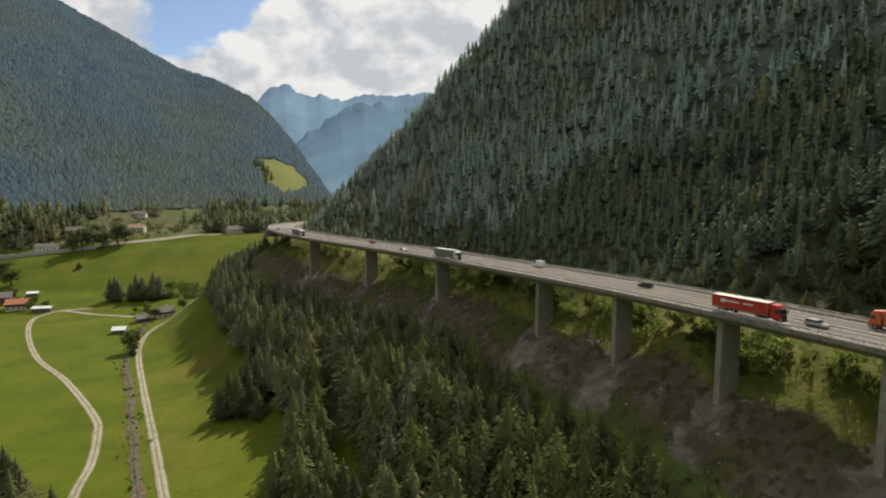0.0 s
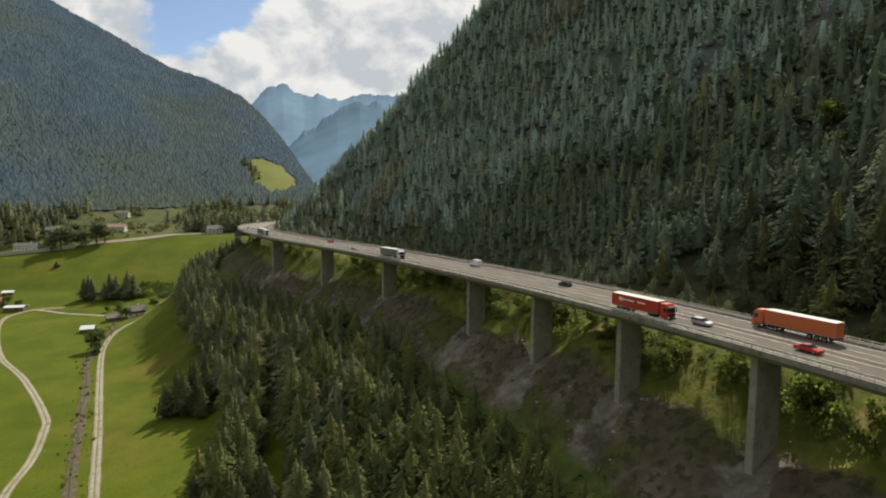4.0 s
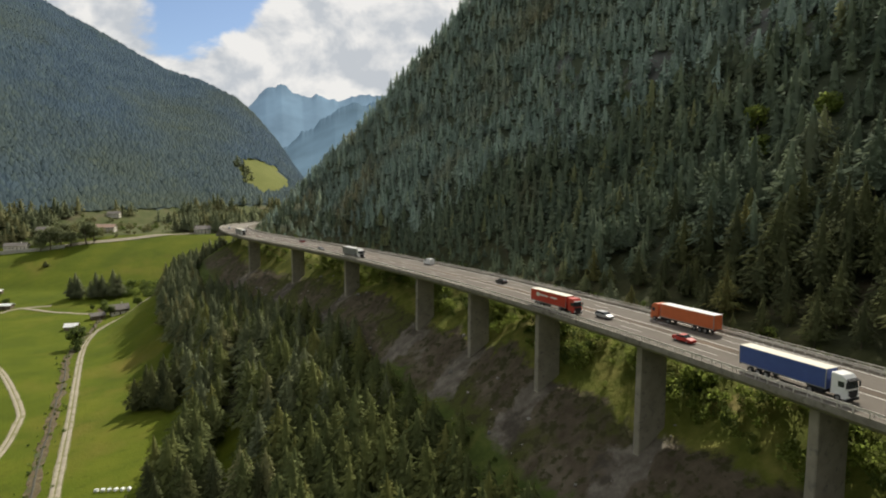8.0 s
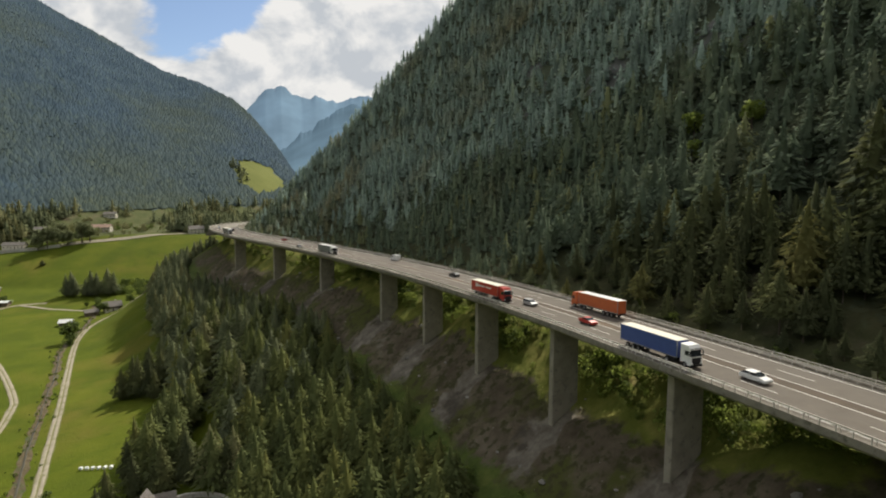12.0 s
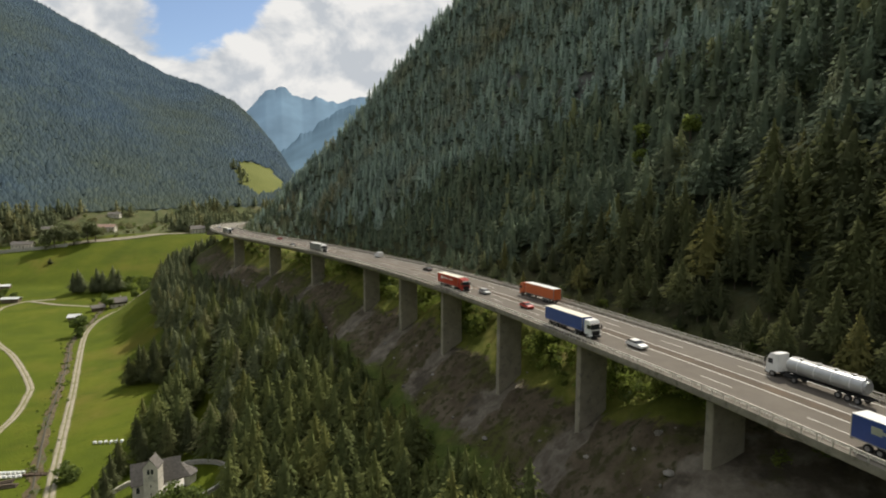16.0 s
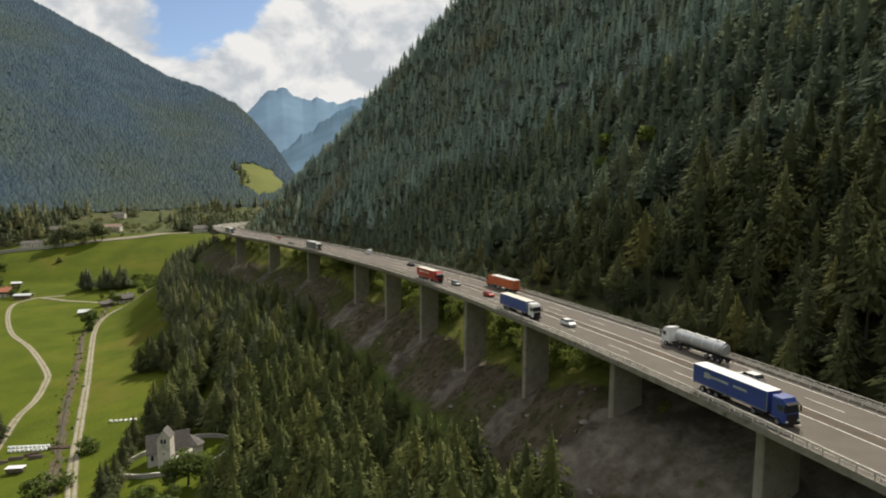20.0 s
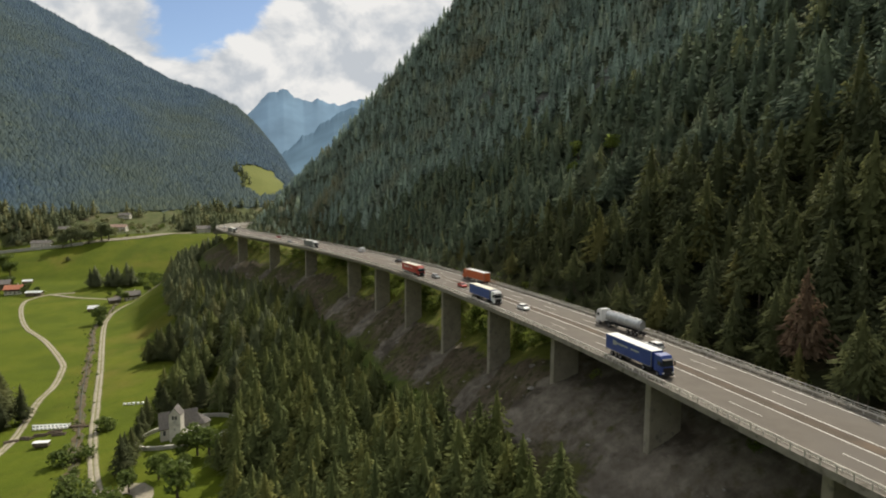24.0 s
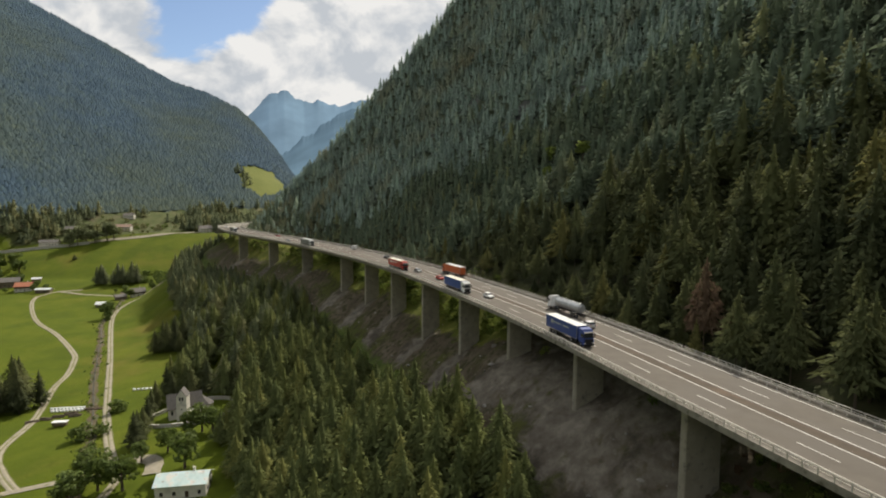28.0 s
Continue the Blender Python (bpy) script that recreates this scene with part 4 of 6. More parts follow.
# ---------- valley: tracks, stream, far road ----------
TRACK_A = [(-55, 64), (-72, 79), (-87.1, 97.6), (-97.6, 130.1), (-119.5, 174), (-129, 199), (-142, 224.5), (-154, 242), (-198, 289), (-240, 328), (-282, 378), (-305.5, 413.5), (-308, 431), (-300, 441), (-280, 446)]
TRACK_B = [(-21, 52), (-22, 66), (-24.5, 73), (-32.0, 81.3), (-41.0, 93.8), (-62.5, 127.5), (-87.5, 170), (-119, 224), (-152, 279.5), (-179, 326), (-194, 356), (-201.5, 385), (-196, 408), (-183, 424), (-172, 444)]
STREAM = [(-8, 5), (-20, 34), (-31.6, 58.5), (-36.6, 69.1), (-50.0, 95.6), (-74.9, 137.4), (-96, 171), (-128.5, 226), (-134, 236), (-168, 295), (-181, 315), (-196, 349), (-206, 378), (-216, 405), (-236, 440)]
for pts, label, sd in ((TRACK_A, "farm track winding through the meadow", 2), (TRACK_B, "lane beside the stream", 3)):
    ribbon("track_crown", pts, 3.7, M_VERGE, "grassy crown and verge of the " + label, "track", 0.28, 0.2, sd)
    for side in (-0.85, 0.85):
        ribbon("wheel_rut", pts, 1.25, M_TRACK, "pale gravel wheel rut of the " + label, "track", 0.36, 0.35, sd + 20 + int(side), side)
ribbon("gravel_track", [(-90, 55), (-74, 59.5), (-59.6, 63.2), (-45.3, 67.5), (-30, 70), (-23, 71)], 3.2, M_TRACK, "pale gravel farm lane crossing the stream", "track", 0.34, 0.1, 4)
ribbon("gravel_track", [(-300, 441), (-284, 436), (-268.4, 431.4), (-250, 428.5), (-232, 426)], 3.0, M_TRACK, "pale gravel farm yard path", "track", 0.32, 0.3, 5)
ribbon("gravel_yard", [(-27, 76), (-21, 80), (-15, 78), (-12, 70)], 6.0, M_TRACK, "pale gravel yard beside the lane", "track", 0.36, 0.2, 6)
ribbon("stream_bed", STREAM, 3.9, M_STREAM, "brown boulder-strewn mountain stream bed", "stream", 0.22, 0.8, 7)
ribbon("stream_water", STREAM, 0.8, M_WATER, "narrow shallow stream running over stones", "stream", 0.34, 0.5, 8)
FAR_ROAD = [(-560, 520), (-480, 540), (-430, 551), (-404, 558), (-365, 570), (-333, 580.5), (-288, 592), (-244, 608), (-215, 622), (-180, 650), (-160, 690)]
ribbon("valley_road", FAR_ROAD, 7.0, M_TRACK, "pale old valley road along the terrace edge", "road", 0.6, 0.05, 9)


def strewn(name, label, category, places, sizes, mat, seed, sink=0.3, lift=0.0):
    """Loose stones joined as one."""
    g = np.random.RandomState(seed)
    base = np.array([(1, 0, 0), (-1, 0, 0), (0, 1, 0), (0, -1, 0), (0, 0, 1), (0, 0, -1)], float)
    F0 = np.array([(0, 2, 4), (2, 1, 4), (1, 3, 4), (3, 0, 4), (2, 0, 5), (1, 2, 5), (3, 1, 5), (0, 3, 5)])
    # one subdivision of an octahedron
    V, F, cache = [tuple(v) for v in base], [], {}

    def mid(a, b):
        k = (min(a, b), max(a, b))
        if k not in cache:
            m = (np.array(V[a]) + np.array(V[b])) / 2
            cache[k] = len(V)
            V.append(tuple(m / np.linalg.norm(m)))
        return cache[k]
    for a, b, c in F0:
        x, y, z = mid(a, b), mid(b, c), mid(c, a)
        F += [(a, x, z), (x, b, y), (z, y, c), (x, y, z)]
    V, F = np.array(V), np.array(F)
    zz = height(places[:, 0], places[:, 1]) + lift
    VV, FF = [], []
    for k in range(len(places)):
        s = sizes[k] * (0.7 + 0.6 * g.rand(3)) * np.array([1, 1, 0.7])
        v = V * (1 + 0.35 * (g.rand(len(V), 1) - 0.5)) * s
        a = g.rand() * 6.28
        v = np.column_stack([v[:, 0] * math.cos(a) - v[:, 1] * math.sin(a), v[:, 0] * math.sin(a) + v[:, 1] * math.cos(a), v[:, 2]])
        VV.append(v + np.array([places[k, 0], places[k, 1], zz[k] + s[2] * (1 - 2 * sink) * 0.5]))
        FF.append(F + k * len(V))
    return tagged(arrays(name, np.concatenate(VV), np.concatenate(FF), [mat]), label, category, kind="stuff")


M_STONE = material("grey_boulder", [(0.3, (0.13, 0.12, 0.10)), (0.7, (0.25, 0.235, 0.21))], 0.8, 0.9, 8, 0.03, 4, coords="World", island=0.3)


def build_stones():
    g = np.random.RandomState(111)
    c, _ = catmull(STREAM, 0.9)
    p = np.concatenate([c + (g.rand(*c.shape) - 0.5) * 5.2 for _ in range(1)])
    strewn("stream_boulders", "brown boulders in and beside the stream", "boulders", p, 0.12 + 0.3 * g.rand(len(p)) ** 3, M_STREAM, 112, 0.3, 0.1)
    p = scatter(0, -90, 170, -60, 330, 4.0, 113)
    s, w = road_sw(p[:, 0], p[:, 1])
    keep = (w > -22) & (w < 9) & (g.rand(len(p)) < 0.15 + 0.5 * (fbm(p[:, 0], p[:, 1], 30, 35) > 0.2))
    p = p[keep]
    strewn("scree_rocks", "loose grey rocks on the scree under the viaduct", "rocks", p, 0.15 + 0.8 * g.rand(len(p)) ** 5, M_STONE, 114)


build_stones()


# ---------- broadleaf trees and shrubs ----------
def leafy(seed, n, rx, rz, z0, lumps=9, leaf=0.09):
    """Crown of leaf clusters inside overlapping lumps, for a tree 1 m high."""
    g = np.random.RandomState(seed)
    C = np.array([(rx * 0.62 * math.cos(a), rx * 0.62 * math.sin(a), z0 + rz * (0.25 + 1.5 * b)) for a, b in zip(g.rand(lumps) * 6.28, g.rand(lumps))])
    C[0] = (0, 0, z0 + rz * 1.45)
    R = rx * (0.42 + 0.3 * g.rand(lumps))
    V, F = [], []
    for k in range(n):
        i = g.randint(lumps)
        d = g.normal(size=3)
        d /= np.linalg.norm(d)
        d[2] = d[2] * 0.85 + 0.12
        p = C[i] + d * R[i] * (0.72 + 0.34 * g.rand())
        a, b = g.normal(size=3), g.normal(size=3)
        a = a / np.linalg.norm(a) + d * 0.2
        b = np.cross(a, d) + 0.4 * b / np.linalg.norm(b)
        a, b = a / np.linalg.norm(a), b / np.linalg.norm(b)
        s = leaf * (0.6 + 0.8 * g.rand())
        o = len(V)
        V += [tuple(p - a * s), tuple(p + b * s * 0.7), tuple(p + a * s), tuple(p - b * s * 0.7)]
        F += [(o, o + 1, o + 2), (o, o + 2, o + 3)]
    return np.array(V), np.array(F)


def limbs(seed, top=0.75, r=0.035):
    """Tapered trunk with limbs."""
    g = np.random.RandomState(seed)
    V, F = [], []

    def tube(a, b, ra, rb, n=6):
        a, b = np.array(a), np.array(b)
        d = (b - a) / np.linalg.norm(b - a)
        u = np.cross(d, (0.3, 0.9, 0.1))
        u /= np.linalg.norm(u)
        v = np.cross(d, u)
        o = len(V)
        for q, rr in ((a, ra), (b, rb)):
            for k in range(n):
                t = 6.283 * k / n
                V.append(tuple(q + rr * (u * math.cos(t) + v * math.sin(t))))
        for k in range(n):
            j = (k + 1) % n
            F.append((o + k, o + j, o + n + j))
            F.append((o + k, o + n + j, o + n + k))
    tube((0, 0, -0.04), (0.01, 0, 0.3), r, r * 0.75)
    tube((0.01, 0, 0.3), (0, 0.01, top), r * 0.75, r * 0.2)
    for _ in range(7):
        t = 0.25 + 0.4 * g.rand()
        a = g.rand() * 6.28
        L = 0.18 + 0.16 * g.rand()
        tube((0, 0, t), (L * math.cos(a), L * math.sin(a), t + L * 0.8), r * 0.35, r * 0.1, 4)
    return np.array(V), np.array(F)


LEAF_TREE = [leafy(500 + i, 900, 0.30, 0.36, 0.22, 11, 0.045) for i in range(4)]
BUSHY = [leafy(520 + i, 620, 0.50, 0.36, 0.10, 9, 0.07) for i in range(3)]
SHRUB = [leafy(540 + i, 110, 0.55, 0.36, 0.05, 7, 0.12) for i in range(6)]
BANK_SHRUB = [leafy(550 + i, 230, 0.52, 0.40, 0.04, 10, 0.072) for i in range(6)]


def leaf_protos():
    out = []
    for nm, lst, lm in (("t", LEAF_TREE, limbs(601)), ("b", BUSHY, limbs(602, 0.6, 0.03))):
        for v, f in lst:
            me = []
            for pn, vv, ff, mt in (("crown", v, f, M_LEAF), ("trunk", lm[0], lm[1], M_BARK)):
                ob = arrays(pn, vv, ff, [mt])
                me.append(ob.data)
                bpy.data.objects.remove(ob)
            out.append(me)
    return out


LEAF_PROTOS = leaf_protos()


def place_tree(x, y, h, which, label, name, seed, wide=1.0, group=""):
    g = np.random.RandomState(seed)
    root = tagged(new(name), label, "tree" if name.endswith("tree") else "bush", group)
    root.matrix_basis = pose(x, y, ground_z(x, y) - 0.1, 0, 0, g.rand() * 360) @ Matrix.Diagonal((h * wide, h * wide, h, 1))
    for nm, me in zip(("crown", "trunk"), which):
        ob = new(nm, me)
        ob.parent = root
    return root


def spruce_protos(needles):
    out = []
    tv, tf = trunk_arrays(0.94, 0.014, 7)
    for i, (v, f, nv) in enumerate(SPRUCE_NEAR):
        me = []
        for nm, vv, ff, mt, nn in (("crown", v, f, needles[i % 2], nv), ("trunk", tv, tf, M_BARK, None)):
            ob = arrays(nm, vv, ff, [mt], None, nn is not None, normals=nn)
            me.append(ob.data)
            bpy.data.objects.remove(ob)
        out.append(me)
    return out


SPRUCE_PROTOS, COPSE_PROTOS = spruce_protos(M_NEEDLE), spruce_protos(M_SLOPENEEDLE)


def build_single_trees():
    T, B = LEAF_PROTOS[:4], LEAF_PROTOS[4:]
    # roadside crowns recoloured with the haze-tinted needles
    H = []
    for crown, trunk in T:
        me = crown.copy()
        me.materials[0] = M_SLOPENEEDLE[1]
        H.append((me, trunk))
    garden = [(-19.4, 77.4, 8, 0), (-13.6, 85.1, 10, 1), (-2.1, 74.0, 14, 2), (-11.5, 99.2, 9.5, 3), (-7.9, 101.7, 12, 0), (-3.5, 101.7, 11, 1), (-16.6, 60.7, 13, 2), (-25.2, 61.2, 13, 3), (-29, 52, 12, 0), (-8, 92, 6, 1)]
    for i, (x, y, h, k) in enumerate(garden):
        place_tree(x, y, h, T[k], "leafy green broadleaf tree by the church meadow", "broadleaf_tree", 700 + i, 1.1, "garden trees")
    for i, (x, y, h, k) in enumerate([(-61.4, 134.5, 6.5, 0), (-57.9, 102.5, 7, 1), (-52.0, 106.5, 5.5, 2), (-39.9, 78.1, 6.5, 0), (-43, 84, 5, 1), (-34, 63, 7.5, 2), (-70, 146, 2.5, 1), (-47, 92, 3.0, 0)]):
        place_tree(x, y, h, B[k], "round green bush beside the stream", "bush", 720 + i, 1.2, "stream bushes")
    place_tree(-191, 341, 15.5, T[1], "full-crowned broadleaf tree where lane and stream meet", "broadleaf_tree", 731, 1.15)
    place_tree(-187, 335, 7.5, B[1], "low green bush at the foot of the tree by the stream", "bush", 732, 1.0)
    for i, (x, y, h, k) in enumerate([(-214, 417, 9, 0), (-222, 424, 7, 1), (-199, 428, 8, 2), (-228, 433, 8, 3), (-236, 446, 6, 0), (-240, 436, 5, 1)]):
        place_tree(x, y, h, T[k], "green broadleaf tree beside the wooden farmhouse", "broadleaf_tree", 740 + i, 1.2, "farm trees")
    for i, (x, y, h, k) in enumerate([(-326, 441, 8, 0), (-318, 447, 7, 1), (-331, 452, 9, 2), (-345, 455, 8, 3), (-352, 437, 6, 0), (-362, 470, 12, 1), (-385, 500, 16, 2), (-398, 512, 17, 3), (-410, 505, 15, 0), (-422, 520, 14, 1), (-375, 465, 9, 2), (-395, 480, 13, 3)]):
        place_tree(x, y, h, T[k], "green broadleaf tree round the valley farm", "broadleaf_tree", 760 + i, 1.25, "farm trees")
    for i, (x, y, h, k) in enumerate([(-345, 571, 21, 0), (-336, 574, 19, 1), (-352, 566, 15, 2), (-316, 583, 20, 3), (-309, 586, 18, 0), (-328, 577, 15, 1), (-322, 592, 17, 2), (-344, 590, 17, 3), (-365, 585, 13, 0)]):
        place_tree(x - 17, y - 4, h * 1.15, H[k], "tall leafy tree on the edge of the valley road", "broadleaf_tree", 780 + i, 1.0, "roadside trees")
    sp = [(-27.5, 88, 16), (-29.5, 94, 14), (-36.7, 115, 13), (-33, 104, 12), (-40, 124, 13), (-42.9, 133.4, 14), (-38, 139, 16), (-30, 141, 17), (-23, 143, 18), (-15, 143, 18), (-9, 138, 17), (-36, 149, 17), (-47, 152, 15), (-27, 150, 18),
          (-112.2, 140.5, 24), (-117, 146, 26), (-108, 149, 19), (-122, 155, 25), (-130, 163, 22), (-126, 145, 22), (-120, 137, 18), (-139, 172, 21), (-133, 152, 24),
          (-86, 231, 21), (-80, 230, 19), (-91, 236, 20), (-84, 238, 22), (-78, 237, 18), (-88, 243, 19), (-94, 231, 16), (-82, 245, 20), (-76, 226, 15)]
    for i, (x, y, h) in enumerate(sp):
        place_tree(x, y, h, SPRUCE_PROTOS[i % 2 * 3], "dark green spruce standing at the meadow's edge", "spruce_tree", 800 + i, 1.1, "meadow spruces")
    for i, (x, y, h) in enumerate([(-284, 465, 16), (-279, 467, 18), (-274, 464, 16), (-262, 467, 13), (-255, 466, 19), (-249, 468, 17), (-252, 472, 15), (-237, 470, 20), (-232, 473, 17), (-280, 471, 14), (-258, 473, 15), (-240, 475, 14)]):
        place_tree(-255.5 + (x + 256) * 0.74, 467 + (y - 467) * 0.8, h * 1.3, COPSE_PROTOS[i % 2 * 3], "dark spruce in the copse on the big meadow", "spruce_tree", 840 + i, 1.2, "meadow copse")
    place_tree(-343, 531, 6.5, SPRUCE_PROTOS[3], "single small dark tree on the meadow", "spruce_tree", 860, 1.9)


build_single_trees()


def glade_protos():
    """The same leafy crowns in yellow-green leaves, lightened to look sunlit in the glades."""
    out = []
    for crown, trunk in LEAF_PROTOS[:3]:
        me = crown.copy()
        me.materials[0] = M_SHRUB
        out.append((me, trunk))
    return out


GLADE_PROTOS = glade_protos()
for _i, (_x, _y, _h) in enumerate([(157, 160, 9.5), (146, 177, 10.5), (142, 169, 9.0)]):
    place_tree(_x, _y, _h, GLADE_PROTOS[_i], "sunlit yellow-green broadleaf tree among dark spruces", "broadleaf_tree", 870 + _i, 1.15, "hillside broadleaf trees")


def shrubs(name, label, p, sizes, mats, idx, seed, forms=SHRUB):
    g = np.random.RandomState(seed)
    z = height(p[:, 0], p[:, 1])
    V, F, I, off = [], [], [], 0
    for k in range(len(p)):
        v, f = forms[g.randint(len(forms))]
        a, s = g.rand() * 6.28, sizes[k]
        x, y = v[:, 0] * math.cos(a) - v[:, 1] * math.sin(a), v[:, 0] * math.sin(a) + v[:, 1] * math.cos(a)
        V.append(np.column_stack([x * s + p[k, 0], y * s + p[k, 1], v[:, 2] * s * (0.8 + 0.5 * g.rand()) + z[k] - 0.1]))
        F.append(f + off)
        I.append(np.full(len(f), idx[k]))
        off += len(v)
    return tagged(arrays(name, np.concatenate(V), np.concatenate(F), mats, np.concatenate(I)), label, "shrubs", kind="stuff")


def build_shrubs():
    g = np.random.RandomState(121)
    # bank behind and under the viaduct
    p = scatter(0, -120, 190, -90, 380, 2.3, 122)
    s, w = road_sw(p[:, 0], p[:, 1])
    n = fbm(p[:, 0], p[:, 1], 26, 36)
    dense = np.interp(s, [RS[RC[8]], RS[RC[10]], RS[RC[11]], RS[RC[15]], RS[RC[17]]], [0.1, 0.25, 0.95, 0.95, 0.4])
    clump = fbm(p[:, 0], p[:, 1], 15, 48)
    keep = (w > 8.5 + 2.5 * n) & (w < 33) & (g.rand(len(p)) < dense * np.interp(w, [9, 12.5], [0.4, 1.0]) * np.where(w < 19.5, np.clip(0.72 + 0.8 * clump, 0.15, 1), np.where(w > 24, 0.35, 0.15)))
    q = p[keep]
    shrubs("bank_shrubs", "sunlit yellow-green shrubs on the bank behind the piers", q, np.where(w[keep] < 20, 1.6 + 2.9 * g.rand(len(q)) ** 1.3, 0.7 + 1.6 * g.rand(len(q))) * np.clip(1 + 0.5 * clump[keep], 0.6, 1.5), [M_SHRUB, M_LEAF], (g.rand(len(q)) < np.where(w[keep] > 22, 0.8, 0.30 + 0.3 * clump[keep])).astype(int), 123, BANK_SHRUB)
    # fringe between scree and forest, and clearings
    keep = (w < -14 + 5 * n) & (w > -32 + 5 * n) & (g.rand(len(p)) < 0.16)
    q = p[keep]
    shrubs("slope_shrubs", "low green scrub between scree and forest", q, 0.7 + 1.7 * g.rand(len(q)) ** 2, [M_LEAF, M_SHRUB], (g.rand(len(q)) < 0.3).astype(int), 124)
    # brush in the shade below the first piers
    keep = (w < 19) & (w > -14 + 5 * n) & (s < RS[RC[8]] - 4 + 10 * n) & (s > RS[RC[6]] - 30) & (g.rand(len(p)) < 0.75)
    q = p[keep]
    shrubs("shaded_brush", "dark green and reddish brush in the shade under the viaduct", q, 0.8 + 2.0 * g.rand(len(q)) ** 1.5, [M_LEAF, M_NEEDLE[3]], (g.rand(len(q)) < 0.3).astype(int), 128)
    # along the stream, the hedge at the forest's foot, verges of the lanes
    c, _ = catmull(STREAM, 1.2)
    q = c + (g.rand(*c.shape) - 0.5) * 9.5
    q = q[(np.abs(fbm(q[:, 0], q[:, 1], 22, 37)) > 0.12)]
    shrubs("stream_scrub", "low green scrub along the stream banks", q, 0.4 + 1.3 * g.rand(len(q)) ** 2, [M_LEAF, M_SHRUB], (g.rand(len(q)) < 0.3).astype(int), 125)
    t = g.rand(260, 1)
    q = np.array([[-246, 488]]) * (1 - t) + np.array([[-172, 476]]) * t + (g.rand(260, 2) - 0.5) * np.array([[10, 30]])
    shrubs("hedgerow", "bushy green hedgerow on the meadow slope", q, 1.5 + 4.0 * g.rand(len(q)) ** 2, [M_LEAF, M_SHRUB], (g.rand(len(q)) < 0.2).astype(int), 126)
    t = g.rand(420, 1)
    q = np.array([[-560, 555]]) * (1 - t) + np.array([[-190, 700]]) * t + (g.rand(420, 2) - 0.5) * np.array([[60, 110]])
    r = np.abs(q[:, 1] - np.interp(q[:, 0], [-560, -480, -404, -333, -244, -160], [520, 540, 558, 580, 608, 690])) > 8
    q = q[r]
    shrubs("terrace_scrub", "green scrub and gardens on the far terrace", q, 1.5 + 5.5 * g.rand(len(q)) ** 2, [M_SLOPENEEDLE[2], M_LEAF], (g.rand(len(q)) < 0.35).astype(int), 127)


build_shrubs()


def build_far_woods():
    g = np.random.RandomState(131)
    p = np.concatenate([scatter(0, -800, -360, 540, 830, 8.5, 132), scatter(0, -330, -140, 640, 1000, 11, 133)])
    s, w = road_sw(p[:, 0], p[:, 1])
    n = fbm(p[:, 0], p[:, 1], 110, 38)
    yr = np.interp(p[:, 0], [-560, -480, -404, -333, -244, -160], [520, 540, 558, 580, 608, 690])
    keep = (w < -12) & ~((p[:, 0] > -405) & (p[:, 0] < -262) & (p[:, 1] < 715)) & (p[:, 1] > yr + 16) & (n > np.where(p[:, 0] < -400, -0.55, 0.10)) & ((zone(p[:, 0], p[:, 1]) != 6) | (p[:, 1] < yr + 60))
    p = p[keep]
    k = kinds(p, 134, 0.25, 0.0)
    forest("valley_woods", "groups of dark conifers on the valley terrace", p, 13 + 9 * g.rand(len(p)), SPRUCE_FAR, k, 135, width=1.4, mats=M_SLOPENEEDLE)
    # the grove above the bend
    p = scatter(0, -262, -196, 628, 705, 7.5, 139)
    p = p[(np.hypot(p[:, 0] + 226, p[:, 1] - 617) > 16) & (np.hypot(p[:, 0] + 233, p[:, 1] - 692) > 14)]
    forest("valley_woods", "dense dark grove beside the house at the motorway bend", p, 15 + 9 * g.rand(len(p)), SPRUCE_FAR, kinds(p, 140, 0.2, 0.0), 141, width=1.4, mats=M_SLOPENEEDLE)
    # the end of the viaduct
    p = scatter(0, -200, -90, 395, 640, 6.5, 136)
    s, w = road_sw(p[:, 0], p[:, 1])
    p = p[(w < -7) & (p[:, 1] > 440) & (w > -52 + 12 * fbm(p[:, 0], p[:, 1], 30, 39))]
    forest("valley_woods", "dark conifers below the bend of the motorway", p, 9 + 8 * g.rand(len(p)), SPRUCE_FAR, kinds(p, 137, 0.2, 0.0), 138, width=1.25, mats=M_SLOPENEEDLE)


build_far_woods()


